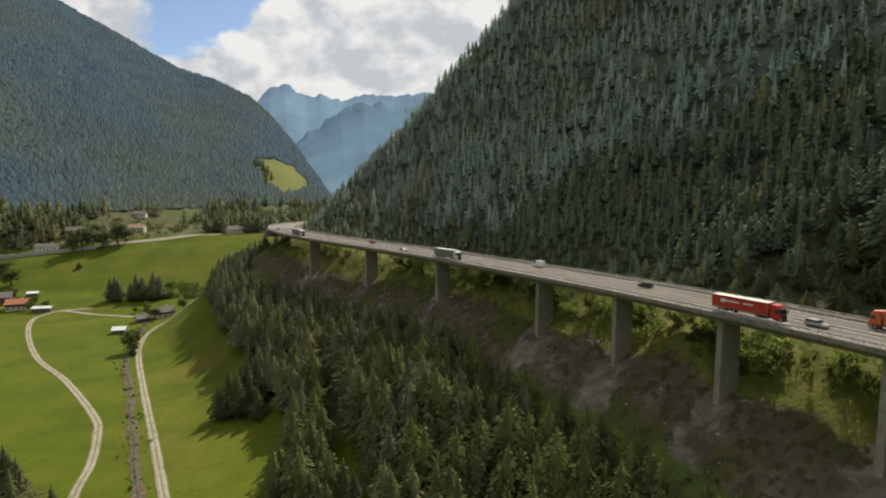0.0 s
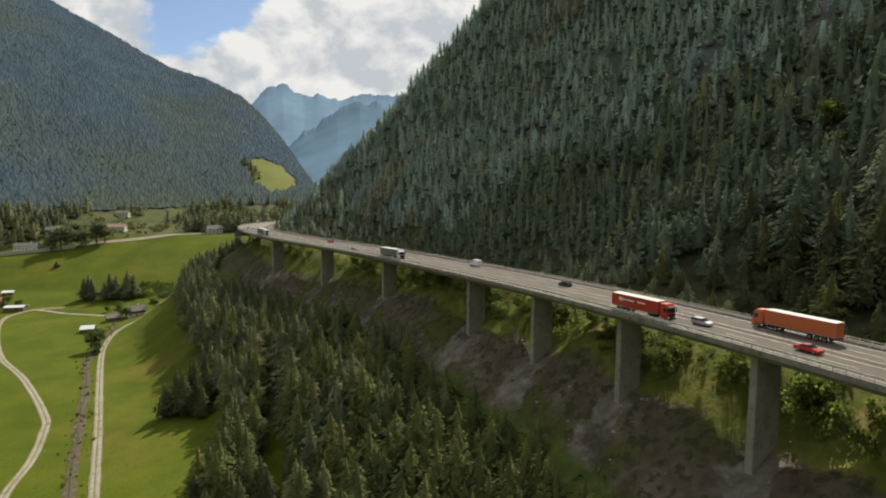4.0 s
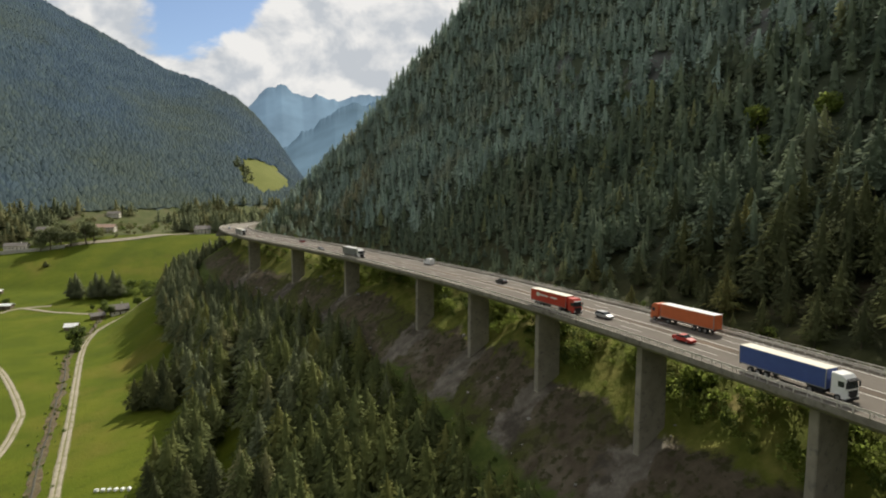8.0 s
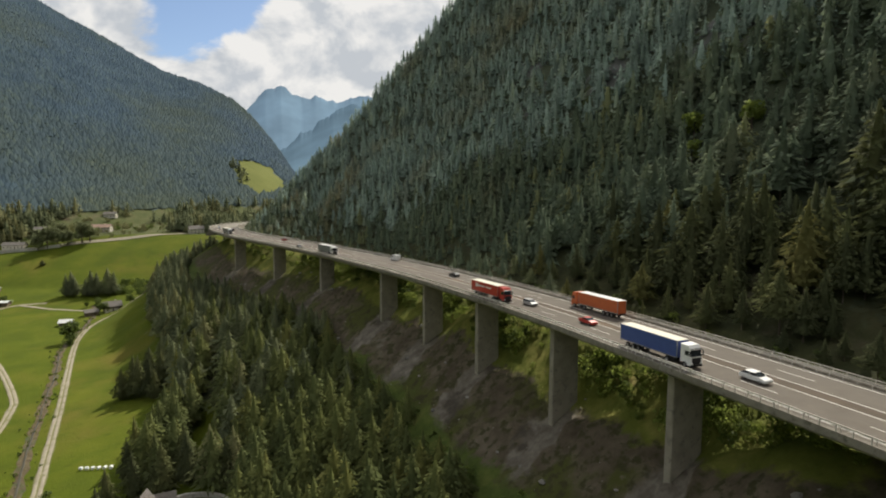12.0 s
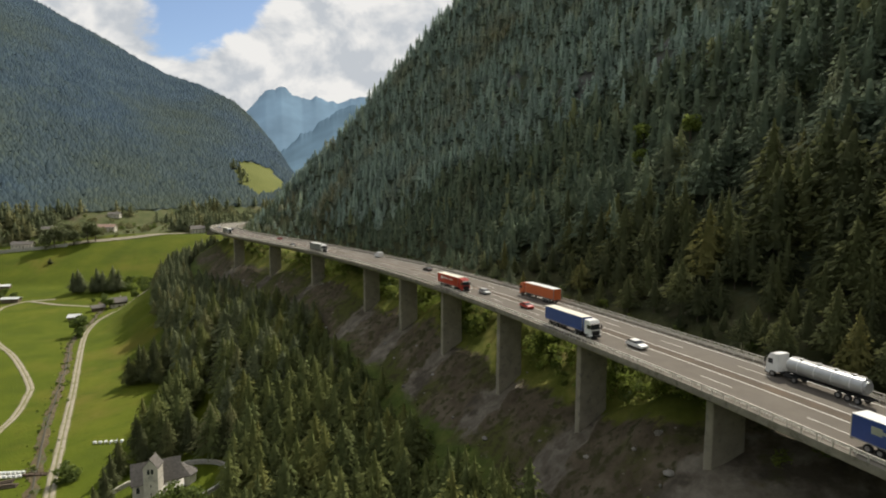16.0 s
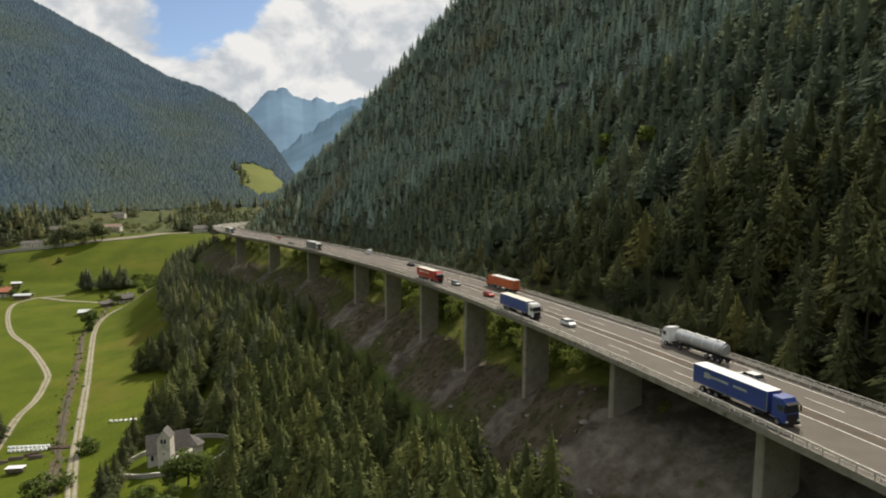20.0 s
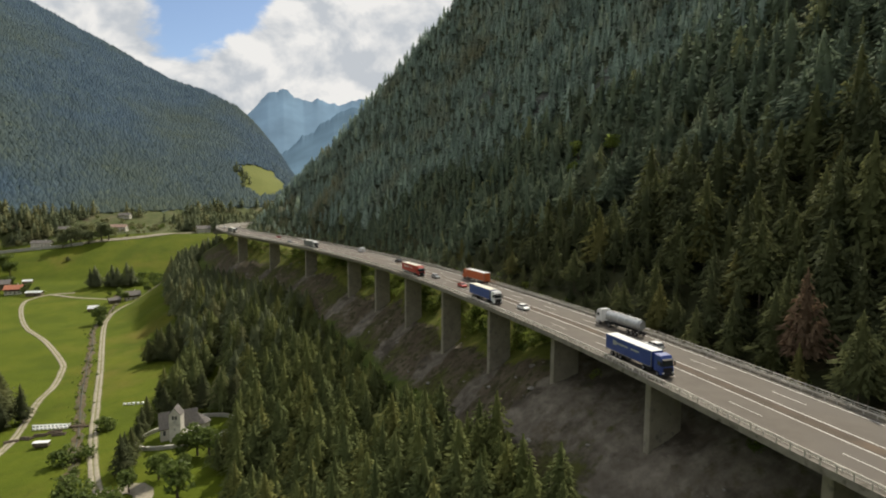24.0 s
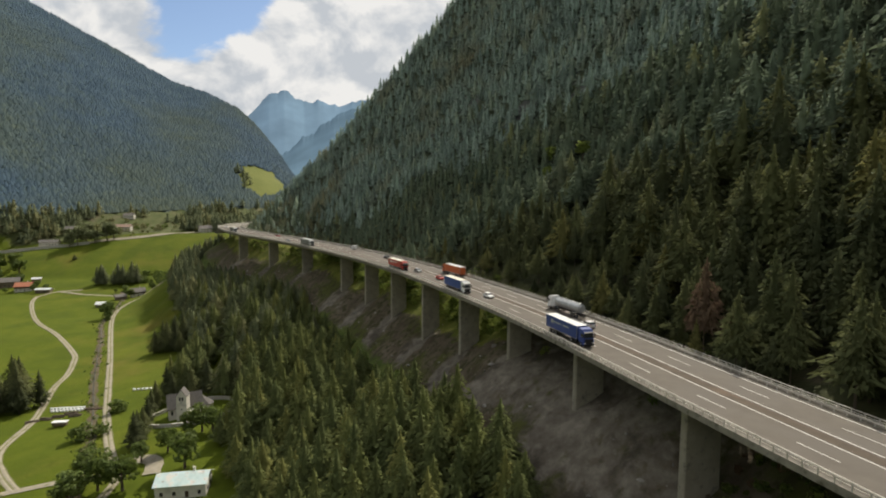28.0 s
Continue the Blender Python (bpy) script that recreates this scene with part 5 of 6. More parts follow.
# ---------- distant mountains, far behind everything ----------
def backdrop(name, label, crest, depth_m, foot_z, colour, glow, seed):
    """A range with gullies: bearings (degrees left of +y) and elevations of the crest."""
    m = bpy.data.materials.new(name + "_haze")
    m.use_nodes = True
    nt = m.node_tree
    b = nt.nodes["Principled BSDF"]
    tx = nt.nodes.new("ShaderNodeTexNoise")
    tx.inputs["Scale"].default_value, tx.inputs["Detail"].default_value = 0.0035, 8
    geo = nt.nodes.new("ShaderNodeNewGeometry")
    nt.links.new(geo.outputs["Position"], tx.inputs["Vector"])
    ra = nt.nodes.new("ShaderNodeValToRGB")
    ra.color_ramp.elements[0].position, ra.color_ramp.elements[1].position = 0.35, 0.68
    # haze is painted on: a blue base colour that also glows
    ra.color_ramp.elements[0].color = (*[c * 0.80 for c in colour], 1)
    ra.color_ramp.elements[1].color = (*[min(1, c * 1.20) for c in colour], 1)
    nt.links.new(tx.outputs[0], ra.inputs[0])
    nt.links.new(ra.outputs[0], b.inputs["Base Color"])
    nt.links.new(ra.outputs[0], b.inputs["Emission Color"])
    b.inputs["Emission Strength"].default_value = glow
    b.inputs["Roughness"].default_value = 1.0
    b.inputs["Specular IOR Level"].default_value = 0.0
    C = np.array(sorted(crest))
    A = np.linspace(C[0, 0], C[-1, 0], 260)
    E = np.interp(A, C[:, 0], C[:, 1])
    n = 40
    V = np.empty((n, len(A), 3))
    for i in range(n):
        u = i / (n - 1)
        r = depth_m - 900 * (1 - u)
        x, y = 40 - r * np.sin(np.radians(A)), -30 + r * np.cos(np.radians(A))
        zc = 100 + depth_m * np.tan(np.radians(E)) + 24 * u ** 18 * fbm(A * 70, A * 11, 120, seed, 5)
        z = foot_z + (zc - foot_z) * u ** 1.15 + (1 - u) * u * 4 * 2 * fbm(x + 900 * u, y + 300 * u, 620, seed + 1, 3)
        V[i] = np.stack([x, y, z], 1)
    i = np.arange(n * len(A)).reshape(n, len(A))
    F = np.stack([i[:-1, :-1], i[:-1, 1:], i[1:, 1:], i[1:, :-1]], -1).reshape(-1, 4)
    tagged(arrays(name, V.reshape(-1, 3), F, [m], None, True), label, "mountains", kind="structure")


# bearing, elevation pairs of the crests
RIDGE_FAR = [(25, 5.0), (21.5, 6.5), (19.1, 7.6), (18.2, 8.7), (17.0, 9.8), (16.2, 10.15), (15.5, 10.35), (14.6, 10.0), (13.6, 9.3), (12.3, 9.45), (10.1, 9.1), (8.4, 9.55), (6.8, 9.7), (4, 9.6), (2, 10.0), (-8, 9.5)]
RIDGE_NEAR = [(19, 2.0), (16.5, 3.6), (14.3, 5.4), (12.65, 6.5), (10.5, 8.15), (8.3, 9.0), (6.6, 8.7), (4.1, 8.3), (-2, 8.0)]
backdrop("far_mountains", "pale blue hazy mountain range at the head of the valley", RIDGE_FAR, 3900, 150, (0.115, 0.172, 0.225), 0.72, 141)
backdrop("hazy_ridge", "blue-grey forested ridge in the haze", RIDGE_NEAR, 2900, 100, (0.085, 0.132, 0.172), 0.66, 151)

# ---------- buildings ----------
M_PLASTER = material("white_lime_plaster", [(0.3, (0.504, 0.471, 0.406)), (0.7, (0.638, 0.607, 0.538))], 0.6, 0.9, 8, 0.01, 6, second=[(0.35, (0.403, 0.369, 0.312), 0.58, 0.75)])
M_PATINA = material("weathered_blue_green_sheet", [(0.3, (0.42, 0.53, 0.51)), (0.7, (0.58, 0.68, 0.66))], 0.5, 0.7, 8, 0.01, 5, second=[(0.45, (0.62, 0.60, 0.54), 0.52, 0.62), (0.9, (0.30, 0.25, 0.19), 0.64, 0.72)])
M_FADED = material("faded_roof_tiles", [(0.3, (0.23, 0.150, 0.115)), (0.7, (0.33, 0.235, 0.190))], 0.8, 0.9, 8, 0.03, 5)
M_SHINGLE = material("grey_shingle_roof", [(0.3, (0.105, 0.095, 0.085)), (0.7, (0.180, 0.165, 0.150))], 1.2, 0.9, 8, 0.03, 5)
M_TILE = material("red_tile_roof", [(0.3, (0.30, 0.105, 0.060)), (0.7, (0.44, 0.185, 0.110))], 0.9, 0.85, 8, 0.03, 5)
M_PALE = material("pale_sheet_roof", [(0.3, (0.50, 0.53, 0.52)), (0.7, (0.66, 0.68, 0.66))], 0.35, 0.5, 8, 0.01, 3, second=[(0.5, (0.35, 0.30, 0.26), 0.62, 0.72)])
M_WHITEROOF = material("white_sheet_roof", [(0.3, (0.66, 0.66, 0.65)), (0.7, (0.78, 0.78, 0.77))], 0.5, 0.5, 6)
M_TIMBER = material("weathered_timber", [(0.3, (0.105, 0.080, 0.058)), (0.7, (0.200, 0.158, 0.118))], 1.4, 0.9, 8, 0.02, 9)
M_DARKWOOD = material("dark_stained_wood", [(0.3, (0.050, 0.034, 0.024)), (0.7, (0.100, 0.070, 0.050))], 1.4, 0.85, 8, 0.02, 9)
M_STONEWALL = material("rubble_wall", [(0.3, (0.30, 0.285, 0.25)), (0.7, (0.52, 0.50, 0.46))], 1.2, 0.95, 8, 0.05, 3)
M_GLASSY = plain("window_glass", (0.030, 0.035, 0.040), 0.12, 0.0, 1.0, 0.2, spec=0.6)
M_WHITE = plain("white_film", (0.80, 0.80, 0.78), 0.5, 0, 2.0, 0.05)


def gable(bm, L, W, eave, ridge, over=0.6, th=0.22, mat=0):
    """Two roof slabs, ridge along x."""
    for sgn in (-1, 1):
        run, rise = W / 2 + over, (ridge - eave)
        k = rise / (W / 2)
        z0, z1 = eave - over * k, ridge
        vs = []
        for x in (-L / 2 - over, L / 2 + over):
            for dz in (0, th):
                vs.append(bm.verts.new((x, sgn * run, z0 + dz)))
                vs.append(bm.verts.new((x, 0, z1 + dz)))
        a = vs
        fs = [(a[0], a[1], a[5], a[4]), (a[2], a[6], a[7], a[3]), (a[0], a[4], a[6], a[2]), (a[1], a[3], a[7], a[5]), (a[0], a[2], a[3], a[1]), (a[4], a[5], a[7], a[6])]
        for f in fs:
            bm.faces.new(f).material_index = mat
    bmesh.ops.recalc_face_normals(bm, faces=bm.faces)


def walls(bm, L, W, eave, ridge, base=-1.5):
    """House body with gables, ridge along x."""
    o = [(-W / 2, base), (W / 2, base), (W / 2, eave), (0, ridge), (-W / 2, eave)]
    a = [bm.verts.new((-L / 2, y, z)) for y, z in o]
    b = [bm.verts.new((L / 2, y, z)) for y, z in o]
    bm.faces.new(a)
    bm.faces.new(b[::-1])
    for i in range(5):
        bm.faces.new((a[i], a[(i + 1) % 5], b[(i + 1) % 5], b[i]))
    bmesh.ops.recalc_face_normals(bm, faces=bm.faces)


def window(parent, x, y, z, face, w=0.9, h=1.2, mat_frame=None, name="window"):
    """A framed window; face: 'x' or 'y' normal, sign in the coordinate."""
    d = 0.10
    bm = bmesh.new()
    t = 0.09
    for c, s in (((0, 0, h / 2), (w + t, d, t)), ((0, 0, -h / 2), (w + t, d * 1.8, t)), ((-w / 2, 0, 0), (t, d, h)), ((w / 2, 0, 0), (t, d, h)), ((0, 0, 0), (t * 0.5, d * 0.7, h))):
        box(bm, c, s)
    fr = part(name, bm, mat_frame or M_DARKWOOD, parent)
    bm = bmesh.new()
    box(bm, (0, 0, 0), (w - t, 0.04, h - t))
    pane = part("pane", bm, M_GLASSY, fr)
    fr.matrix_basis = pose(x, y, z, 0, 0, 90 if face == "x" else 0)
    return fr


def house(name, label, x, y, rz, L, W, eave, ridge, wall, roof, rows=1, chimney=True, door=True, over=0.7, upper=None, category="house", z=None):
    root = tagged(new(name), label, category)
    root.matrix_basis = pose(x, y, ground_z(x, y) if z is None else z, 0, 0, rz)
    bm = bmesh.new()
    walls(bm, L, W, eave, ridge)
    part("wall", bm, wall, root)
    if upper:
        bm = bmesh.new()
        walls(bm, L + 0.12, W + 0.12, eave + 0.02, ridge + 0.02, eave * 0.55)
        part("timber_cladding", bm, upper, root)
    bm = bmesh.new()
    gable(bm, L, W, eave + 0.05, ridge + 0.05, over)
    rf = part("roof", bm, roof, root)
    if chimney:
        bm = bmesh.new()
        box(bm, (L * 0.2, W * 0.12, ridge + 0.2), (0.7, 0.7, 1.9), 0, 0.05)
        box(bm, (L * 0.2, W * 0.12, ridge + 1.2), (0.9, 0.9, 0.14))
        part("chimney", bm, M_PLASTER, rf)
    off = 0.09 if upper else 0.03
    for r in range(rows):
        zz = 1.5 + r * 2.6
        if zz + 0.7 > eave:
            break
        n = max(2, int(L / 3.2))
        for i in range(n):
            u = -L / 2 + L * (i + 0.5) / n
            for sgn in (-1, 1):
                if r == 0 and door and sgn == -1 and i == n // 2:
                    continue
                window(root, u, sgn * (W / 2 + off), zz, "y")
        for sgn in (-1, 1):
            for v in (-W * 0.22, W * 0.22):
                window(root, sgn * (L / 2 + off), v, zz, "x")
    if door:
        bm = bmesh.new()
        u = -L / 2 + L * (max(2, int(L / 3.2)) // 2 + 0.5) / max(2, int(L / 3.2))
        box(bm, (u, -W / 2 - 0.05, 1.03), (1.1, 0.10, 2.06), 0, 0.02)
        part("door", bm, M_DARKWOOD, root)
    return root


def build_church():
    root = tagged(new("church"), "small white plastered chapel with saddle-roofed bell tower and grey roof", "church")
    root.matrix_basis = pose(-23.7, 120.9, ground_z(-23.7, 120.9) - 0.3, 0, 0, 27) @ Matrix.Scale(0.86, 4)
    bm = bmesh.new()
    walls(bm, 15.5, 8.4, 5.6, 11.4, -2.5)
    part("nave_wall", bm, M_PLASTER, root)
    bm = bmesh.new()
    gable(bm, 15.5, 8.4, 5.7, 11.5, 0.5, 0.25)
    part("nave_roof", bm, M_SHINGLE, root, "steep grey shingle roof")
    # apse: five sides, lower roof
    bm = bmesh.new()
    ring = [(0, -3.6), (3.2, -3.6), (5.4, -1.5), (5.4, 1.5), (3.2, 3.6), (0, 3.6)]
    lo = [bm.verts.new((7.7 + a, b, -2.5)) for a, b in ring]
    hi = [bm.verts.new((7.7 + a, b, 5.0)) for a, b in ring]
    for i in range(5):
        bm.faces.new((lo[i], lo[i + 1], hi[i + 1], hi[i]))
    bm.faces.new(hi)
    bmesh.ops.recalc_face_normals(bm, faces=bm.faces)
    part("apse_wall", bm, M_PLASTER, root)
    bm = bmesh.new()
    e = [bm.verts.new((7.75 + a * 1.09, b * 1.09, 4.95)) for a, b in ring]
    e2 = [bm.verts.new((7.75 + a * 1.09, b * 1.09, 4.72)) for a, b in ring]
    t = bm.verts.new((7.75, 0, 9.6))
    for i in range(5):
        bm.faces.new((e[i], e[i + 1], t))
        bm.faces.new((e2[i], e2[i + 1], e[i + 1], e[i]))
    bm.faces.new(e2)
    bmesh.ops.recalc_face_normals(bm, faces=bm.faces)
    part("apse_roof", bm, M_SHINGLE, root)
    # low sacristy on the sunny side
    bm = bmesh.new()
    o = [(-4.2, -2.5), (-6.9, -2.5), (-6.9, 3.0), (-4.2, 4.3)]
    a = [bm.verts.new((0.2, y, z)) for y, z in o]
    b = [bm.verts.new((8.6, y, z)) for y, z in o]
    bm.faces.new(a)
    bm.faces.new(b[::-1])
    for i in range(4):
        bm.faces.new((a[i], a[(i + 1) % 4], b[(i + 1) % 4], b[i]))
    bmesh.ops.recalc_face_normals(bm, faces=bm.faces)
    part("sacristy_wall", bm, M_PLASTER, root)
    bm = bmesh.new()
    vs = box(bm, (4.4, -5.6, 3.85), (8.9, 3.6, 0.18))
    for v in vs:
        v.co.z += (v.co.y + 5.6) * 0.46
    part("sacristy_roof", bm, M_PLASTER, root, "pale lean-to roof")
    # tower, square to the valley
    bm = bmesh.new()
    walls(bm, 5.0, 4.9, 12.6, 15.9, -2.5)
    tw = part("tower", bm, M_PLASTER, root)
    tw.matrix_basis = pose(-0.9, -6.3, 0, 0, 0, 90 - 20)
    bm = bmesh.new()
    gable(bm, 5.0, 4.9, 12.7, 16.0, 0.22, 0.18)
    part("tower_roof", bm, M_SHINGLE, tw)
    bm = bmesh.new()
    box(bm, (0, 0, 8.2), (5.2, 5.1, 0.22), 0, 0.04)
    part("string_course", bm, M_STONEWALL, tw)
    for sx in (-1, 1):
        for v in (-0.62, 0.62):
            bm = bmesh.new()
            pts = [(-0.42, -0.9), (0.42, -0.9), (0.42, 0.5)] + [(0.42 * math.cos(k * 0.3927), 0.5 + 0.42 * math.sin(k * 0.3927)) for k in range(1, 8)] + [(-0.42, 0.5)]
            prism(bm, pts, 0.14)
            o = part("sound_opening", bm, M_GLASSY, tw, "dark arched bell opening")
            o.matrix_basis = pose(sx * 2.52, v, 11.4, 0, 0, 90)
    for sx in (-1, 1):
        bm = bmesh.new()
        cyl(bm, (0, 0, 0), 0.85, 0.12, "X", 24)
        o = part("clock_face", bm, M_STONEWALL, tw, "faded painted clock face")
        o.matrix_basis = pose(sx * 2.52, 0, 9.35)
        for z in (3.2, 6.2):
            bm = bmesh.new()
            box(bm, (sx * 2.52, 0, z), (0.1, 0.45, 0.75), 0, 0.02)
            part("slit_window", bm, M_GLASSY, tw)
    for u in (-6.0, -4.8 + 10, 3.2, 6.4):
        bm = bmesh.new()
        pts = [(-0.5, -1.1), (0.5, -1.1), (0.5, 0.6)] + [(0.5 * math.cos(k * 0.3927), 0.6 + 0.5 * math.sin(k * 0.3927)) for k in range(1, 8)] + [(-0.5, 0.6)]
        prism(bm, pts, 0.14)
        o = part("arched_window", bm, M_GLASSY, root)
        o.matrix_basis = pose(u, 4.22 if u > 0 else -4.22, 3.4)
    bm = bmesh.new()
    box(bm, (-7.78, 0, 1.3), (0.12, 1.5, 2.6), 0, 0.03)
    part("door", bm, M_DARKWOOD, root)
    # oval churchyard wall with a coping
    wall = tagged(new("churchyard_wall"), "low curved white wall round the chapel yard", "wall")
    wall.matrix_basis = pose(-20.5, 121.0, 0)
    n = 44
    for nm, w0, dz, top, mt in (("wall_body", 0.45, 0.0, 1.35, M_STONEWALL), ("coping", 0.62, 1.35, 1.50, M_PLASTER)):
        V, F = [], []
        for i in range(n):
            t = 6.283 * i / n
            for k in (-1, 1):
                a, b = 18.2 + k * w0 / 2, 13.2 + k * w0 / 2
                ex, ey = a * math.cos(t), b * math.sin(t)
                px, py = ex * math.cos(0.35) - ey * math.sin(0.35), ex * math.sin(0.35) + ey * math.cos(0.35)
                g = ground_z(px - 20.5, py + 121.0)
                V += [(px, py, g + (dz if dz else -1.5)), (px, py, g + top)]
        for i in range(n):
            a, b = i * 4, ((i + 1) % n) * 4
            F += [(a, b, b + 1, a + 1), (a + 2, a + 3, b + 3, b + 2), (a + 1, b + 1, b + 3, a + 3), (a, a + 2, b + 2, b)]
        ob = arrays(nm, V, F, [mt], None, False, wall)


def build_houses():
    house("farm_building", "white-walled farm building with patchy blue-green sheet roof", 3.8, 61.0, 10, 15.5, 9.0, 4.2, 6.2, M_PLASTER, M_PATINA, 1, True, True, 0.6, category="building")
    house("hay_barn", "small meadow hay barn with white sheet roof", -224, 386, 15, 8.0, 6.0, 2.6, 4.4, M_TIMBER, M_WHITEROOF, 0, False, True, 0.6, category="barn")
    house("farmhouse", "brown timber farmhouse with grey shingle roof", -211, 423, 40, 12.0, 9.0, 4.5, 7.6, M_PLASTER, M_SHINGLE, 2, True, True, 0.9, M_DARKWOOD)
    house("farm_shed", "low grey timber shed beside the farmhouse", -222, 413, 40, 9.0, 7.0, 2.8, 4.6, M_TIMBER, M_SHINGLE, 0, False, True, 0.7, category="shed")
    house("farmhouse", "farmhouse with bright red tiled roof among trees", -340, 447, 20, 14.0, 11.0, 5.0, 8.2, M_PLASTER, M_TILE, 2, True, True, 0.9, M_DARKWOOD)
    house("farm_shed", "open timber shed with pale grey roof by the track", -315, 440, 12, 13.0, 7.0, 3.0, 4.0, M_TIMBER, M_PALE, 0, False, True, 0.8, category="shed")
    house("farm_barn", "large weathered timber barn with brown-grey roof", -366, 462, 25, 17.0, 12.0, 5.5, 9.0, M_TIMBER, M_SHINGLE, 1, False, True, 0.9, category="barn")
    house("garden_shed", "small pale roofed shed behind the farm", -352, 481, 20, 8.0, 5.0, 2.6, 3.8, M_TIMBER, M_WHITEROOF, 0, False, True, 0.5, category="shed")
    house("roadside_house", "low whitewashed house beside the valley road", -397, 567, 15, 20.0, 9.0, 4.0, 6.6, M_PLASTER, M_SHINGLE, 1)
    house("mountain_house", "pale plastered house with grey roof on the terrace", -226, 617, 35, 15.0, 11.0, 5.0, 8.5, M_PLASTER, M_SHINGLE, 2)
    house("mountain_house", "dark timber house between trees on the terrace", -392, 603, 20, 14.0, 11.0, 5.5, 9.0, M_PLASTER, M_SHINGLE, 2, upper=M_DARKWOOD)
    house("mountain_house", "long white house with faded pinkish roof on the terrace", -340, 626, 12, 21.0, 11.0, 6.0, 9.0, M_PLASTER, M_FADED, 2)
    house("mountain_house", "grey-roofed house high on the terrace slope", -375, 705, 10, 14.0, 9.0, 4.0, 6.6, M_PLASTER, M_SHINGLE, 2)
    house("mountain_house", "small pale house near the motorway bend", -233, 692, 20, 13.0, 10.0, 4.5, 7.5, M_PLASTER, M_SHINGLE, 1)


build_church()
build_houses()


def build_yard():
    # rows of wrapped bales, a trailer, timber and a footbridge
    bm = bmesh.new()
    cyl(bm, (0, 0, 0.6), 0.6, 1.2, "X", 12)
    bmesh.ops.bevel(bm, geom=[e for e in bm.edges if len(e.link_faces) == 2 and e.calc_face_angle(0) > 1], offset=0.08, segments=1, affect="EDGES")
    me = bpy.data.meshes.new("bale")
    bm.to_mesh(me)
    bm.free()
    me.materials.append(M_WHITE)
    spots = [(-98 + 1.75 * i, 142.6 - 0.05 * i) for i in range(10)] + [(-95.5 + 1.75 * i, 139.2 + 0.02 * i) for i in range(9)]
    for x, y in spots:
        ob = tagged(new("silage_bale", me), "white film-wrapped silage bale lying in a row on grass", "bale", "wrapped bales")
        ob.matrix_basis = pose(x, y, ground_z(x, y), 0, 0, 5)
    for i in range(6):
        x, y = -70 + 2.3 * i, 163.4 - 0.3 * i
        ob = tagged(new("silage_bale", me), "white film-wrapped silage bale on the open meadow", "bale", "meadow bales")
        ob.matrix_basis = pose(x, y, ground_z(x, y), 0, 0, 20 * i)
    root = tagged(new("trailer"), "small trailer with flat white roof on the meadow", "trailer")
    root.matrix_basis = pose(-79.5, 121.5, ground_z(-79.5, 121.5), 0, 0, 8)
    bm = bmesh.new()
    box(bm, (0, 0, 1.35), (5.6, 2.2, 1.5), 0, 0.05)
    part("body", bm, M_TIMBER, root)
    bm = bmesh.new()
    box(bm, (0, 0, 2.2), (6.2, 2.7, 0.14), 0, 0.04)
    part("roof", bm, M_WHITEROOF, root)
    for px in (-1.6, 1.6):
        for py in (-1.0, 1.0):
            bm = bmesh.new()
            cyl(bm, (px, py, 0.42), 0.42, 0.25, "Y", 14)
            part("wheel", bm, M_DARKWOOD, root)
    g = np.random.RandomState(161)
    for k, (cx, cy, a) in enumerate([(-88, 132.5, 10), (-84, 135.5, 25), (-92, 130, -8), (-80.5, 133.0, 15), (-96.5, 127.5, 30)]):
        root = tagged(new("timber_pile"), "pile of grey weathered planks and logs", "timber", "stacked timber")
        root.matrix_basis = pose(cx, cy, ground_z(cx, cy), 0, 0, a)
        for i in range(9):
            bm = bmesh.new()
            cyl(bm, ((g.rand() - 0.5) * 0.6, (i % 4 - 1.5) * 0.5 + 0.25 * (i // 4), 0.22 + 0.4 * (i // 4)), 0.2 + 0.05 * g.rand(), 4.5 + g.rand(), "X", 8)
            part("log", bm, M_TIMBER, root)
    root = tagged(new("footbridge"), "narrow dark wooden footbridge over the stream", "bridge")
    root.matrix_basis = pose(-76.6, 140.6, ground_z(-76.6, 140.6) + 0.5, 0, 0, 4)
    for i in range(24):
        bm = bmesh.new()
        box(bm, (-4.0 + 0.35 * i, 0, 0.1), (0.30, 1.6, 0.08))
        part("plank", bm, M_DARKWOOD, root)
    for sy in (-0.75, 0.75):
        bm = bmesh.new()
        box(bm, (0, sy, -0.08), (8.6, 0.18, 0.25))
        part("beam", bm, M_DARKWOOD, root)
        bm = bmesh.new()
        box(bm, (0, sy, 1.1), (8.4, 0.08, 0.08))
        for i in range(5):
            box(bm, (-4 + 2 * i, sy, 0.6), (0.1, 0.1, 1.0))
        part("railing", bm, M_DARKWOOD, root)
    # culvert bridge on the lower lane
    root = tagged(new("lane_bridge"), "flat timber bridge carrying the lane over the stream", "bridge")
    root.matrix_basis = pose(-37.2, 69.2, ground_z(-37.2, 69.2) + 0.45, 0, 0, 12)
    for i in range(20):
        bm = bmesh.new()
        box(bm, (-4.0 + 0.42 * i, 0, 0), (0.38, 3.6, 0.1))
        part("plank", bm, M_TIMBER, root)
    for sy in (-1.7, 1.7):
        bm = bmesh.new()
        box(bm, (0, sy, -0.2), (9.0, 0.25, 0.35))
        part("beam", bm, M_TIMBER, root)
    # retaining wall of the valley road
    V, F = [], []
    pts, _ = catmull([(-470, 538), (-430, 547), (-404, 554), (-365, 565.5), (-350, 570)], 4)
    for i, (x, y) in enumerate(pts):
        z = ground_z(x, y)
        V += [(x, y, z - 3), (x, y, z + 3.6), (x - 0.4, y + 1.2, z + 3.6), (x - 0.4, y + 1.2, z - 3)]
    for i in range(len(pts) - 1):
        a, b = 4 * i, 4 * i + 4
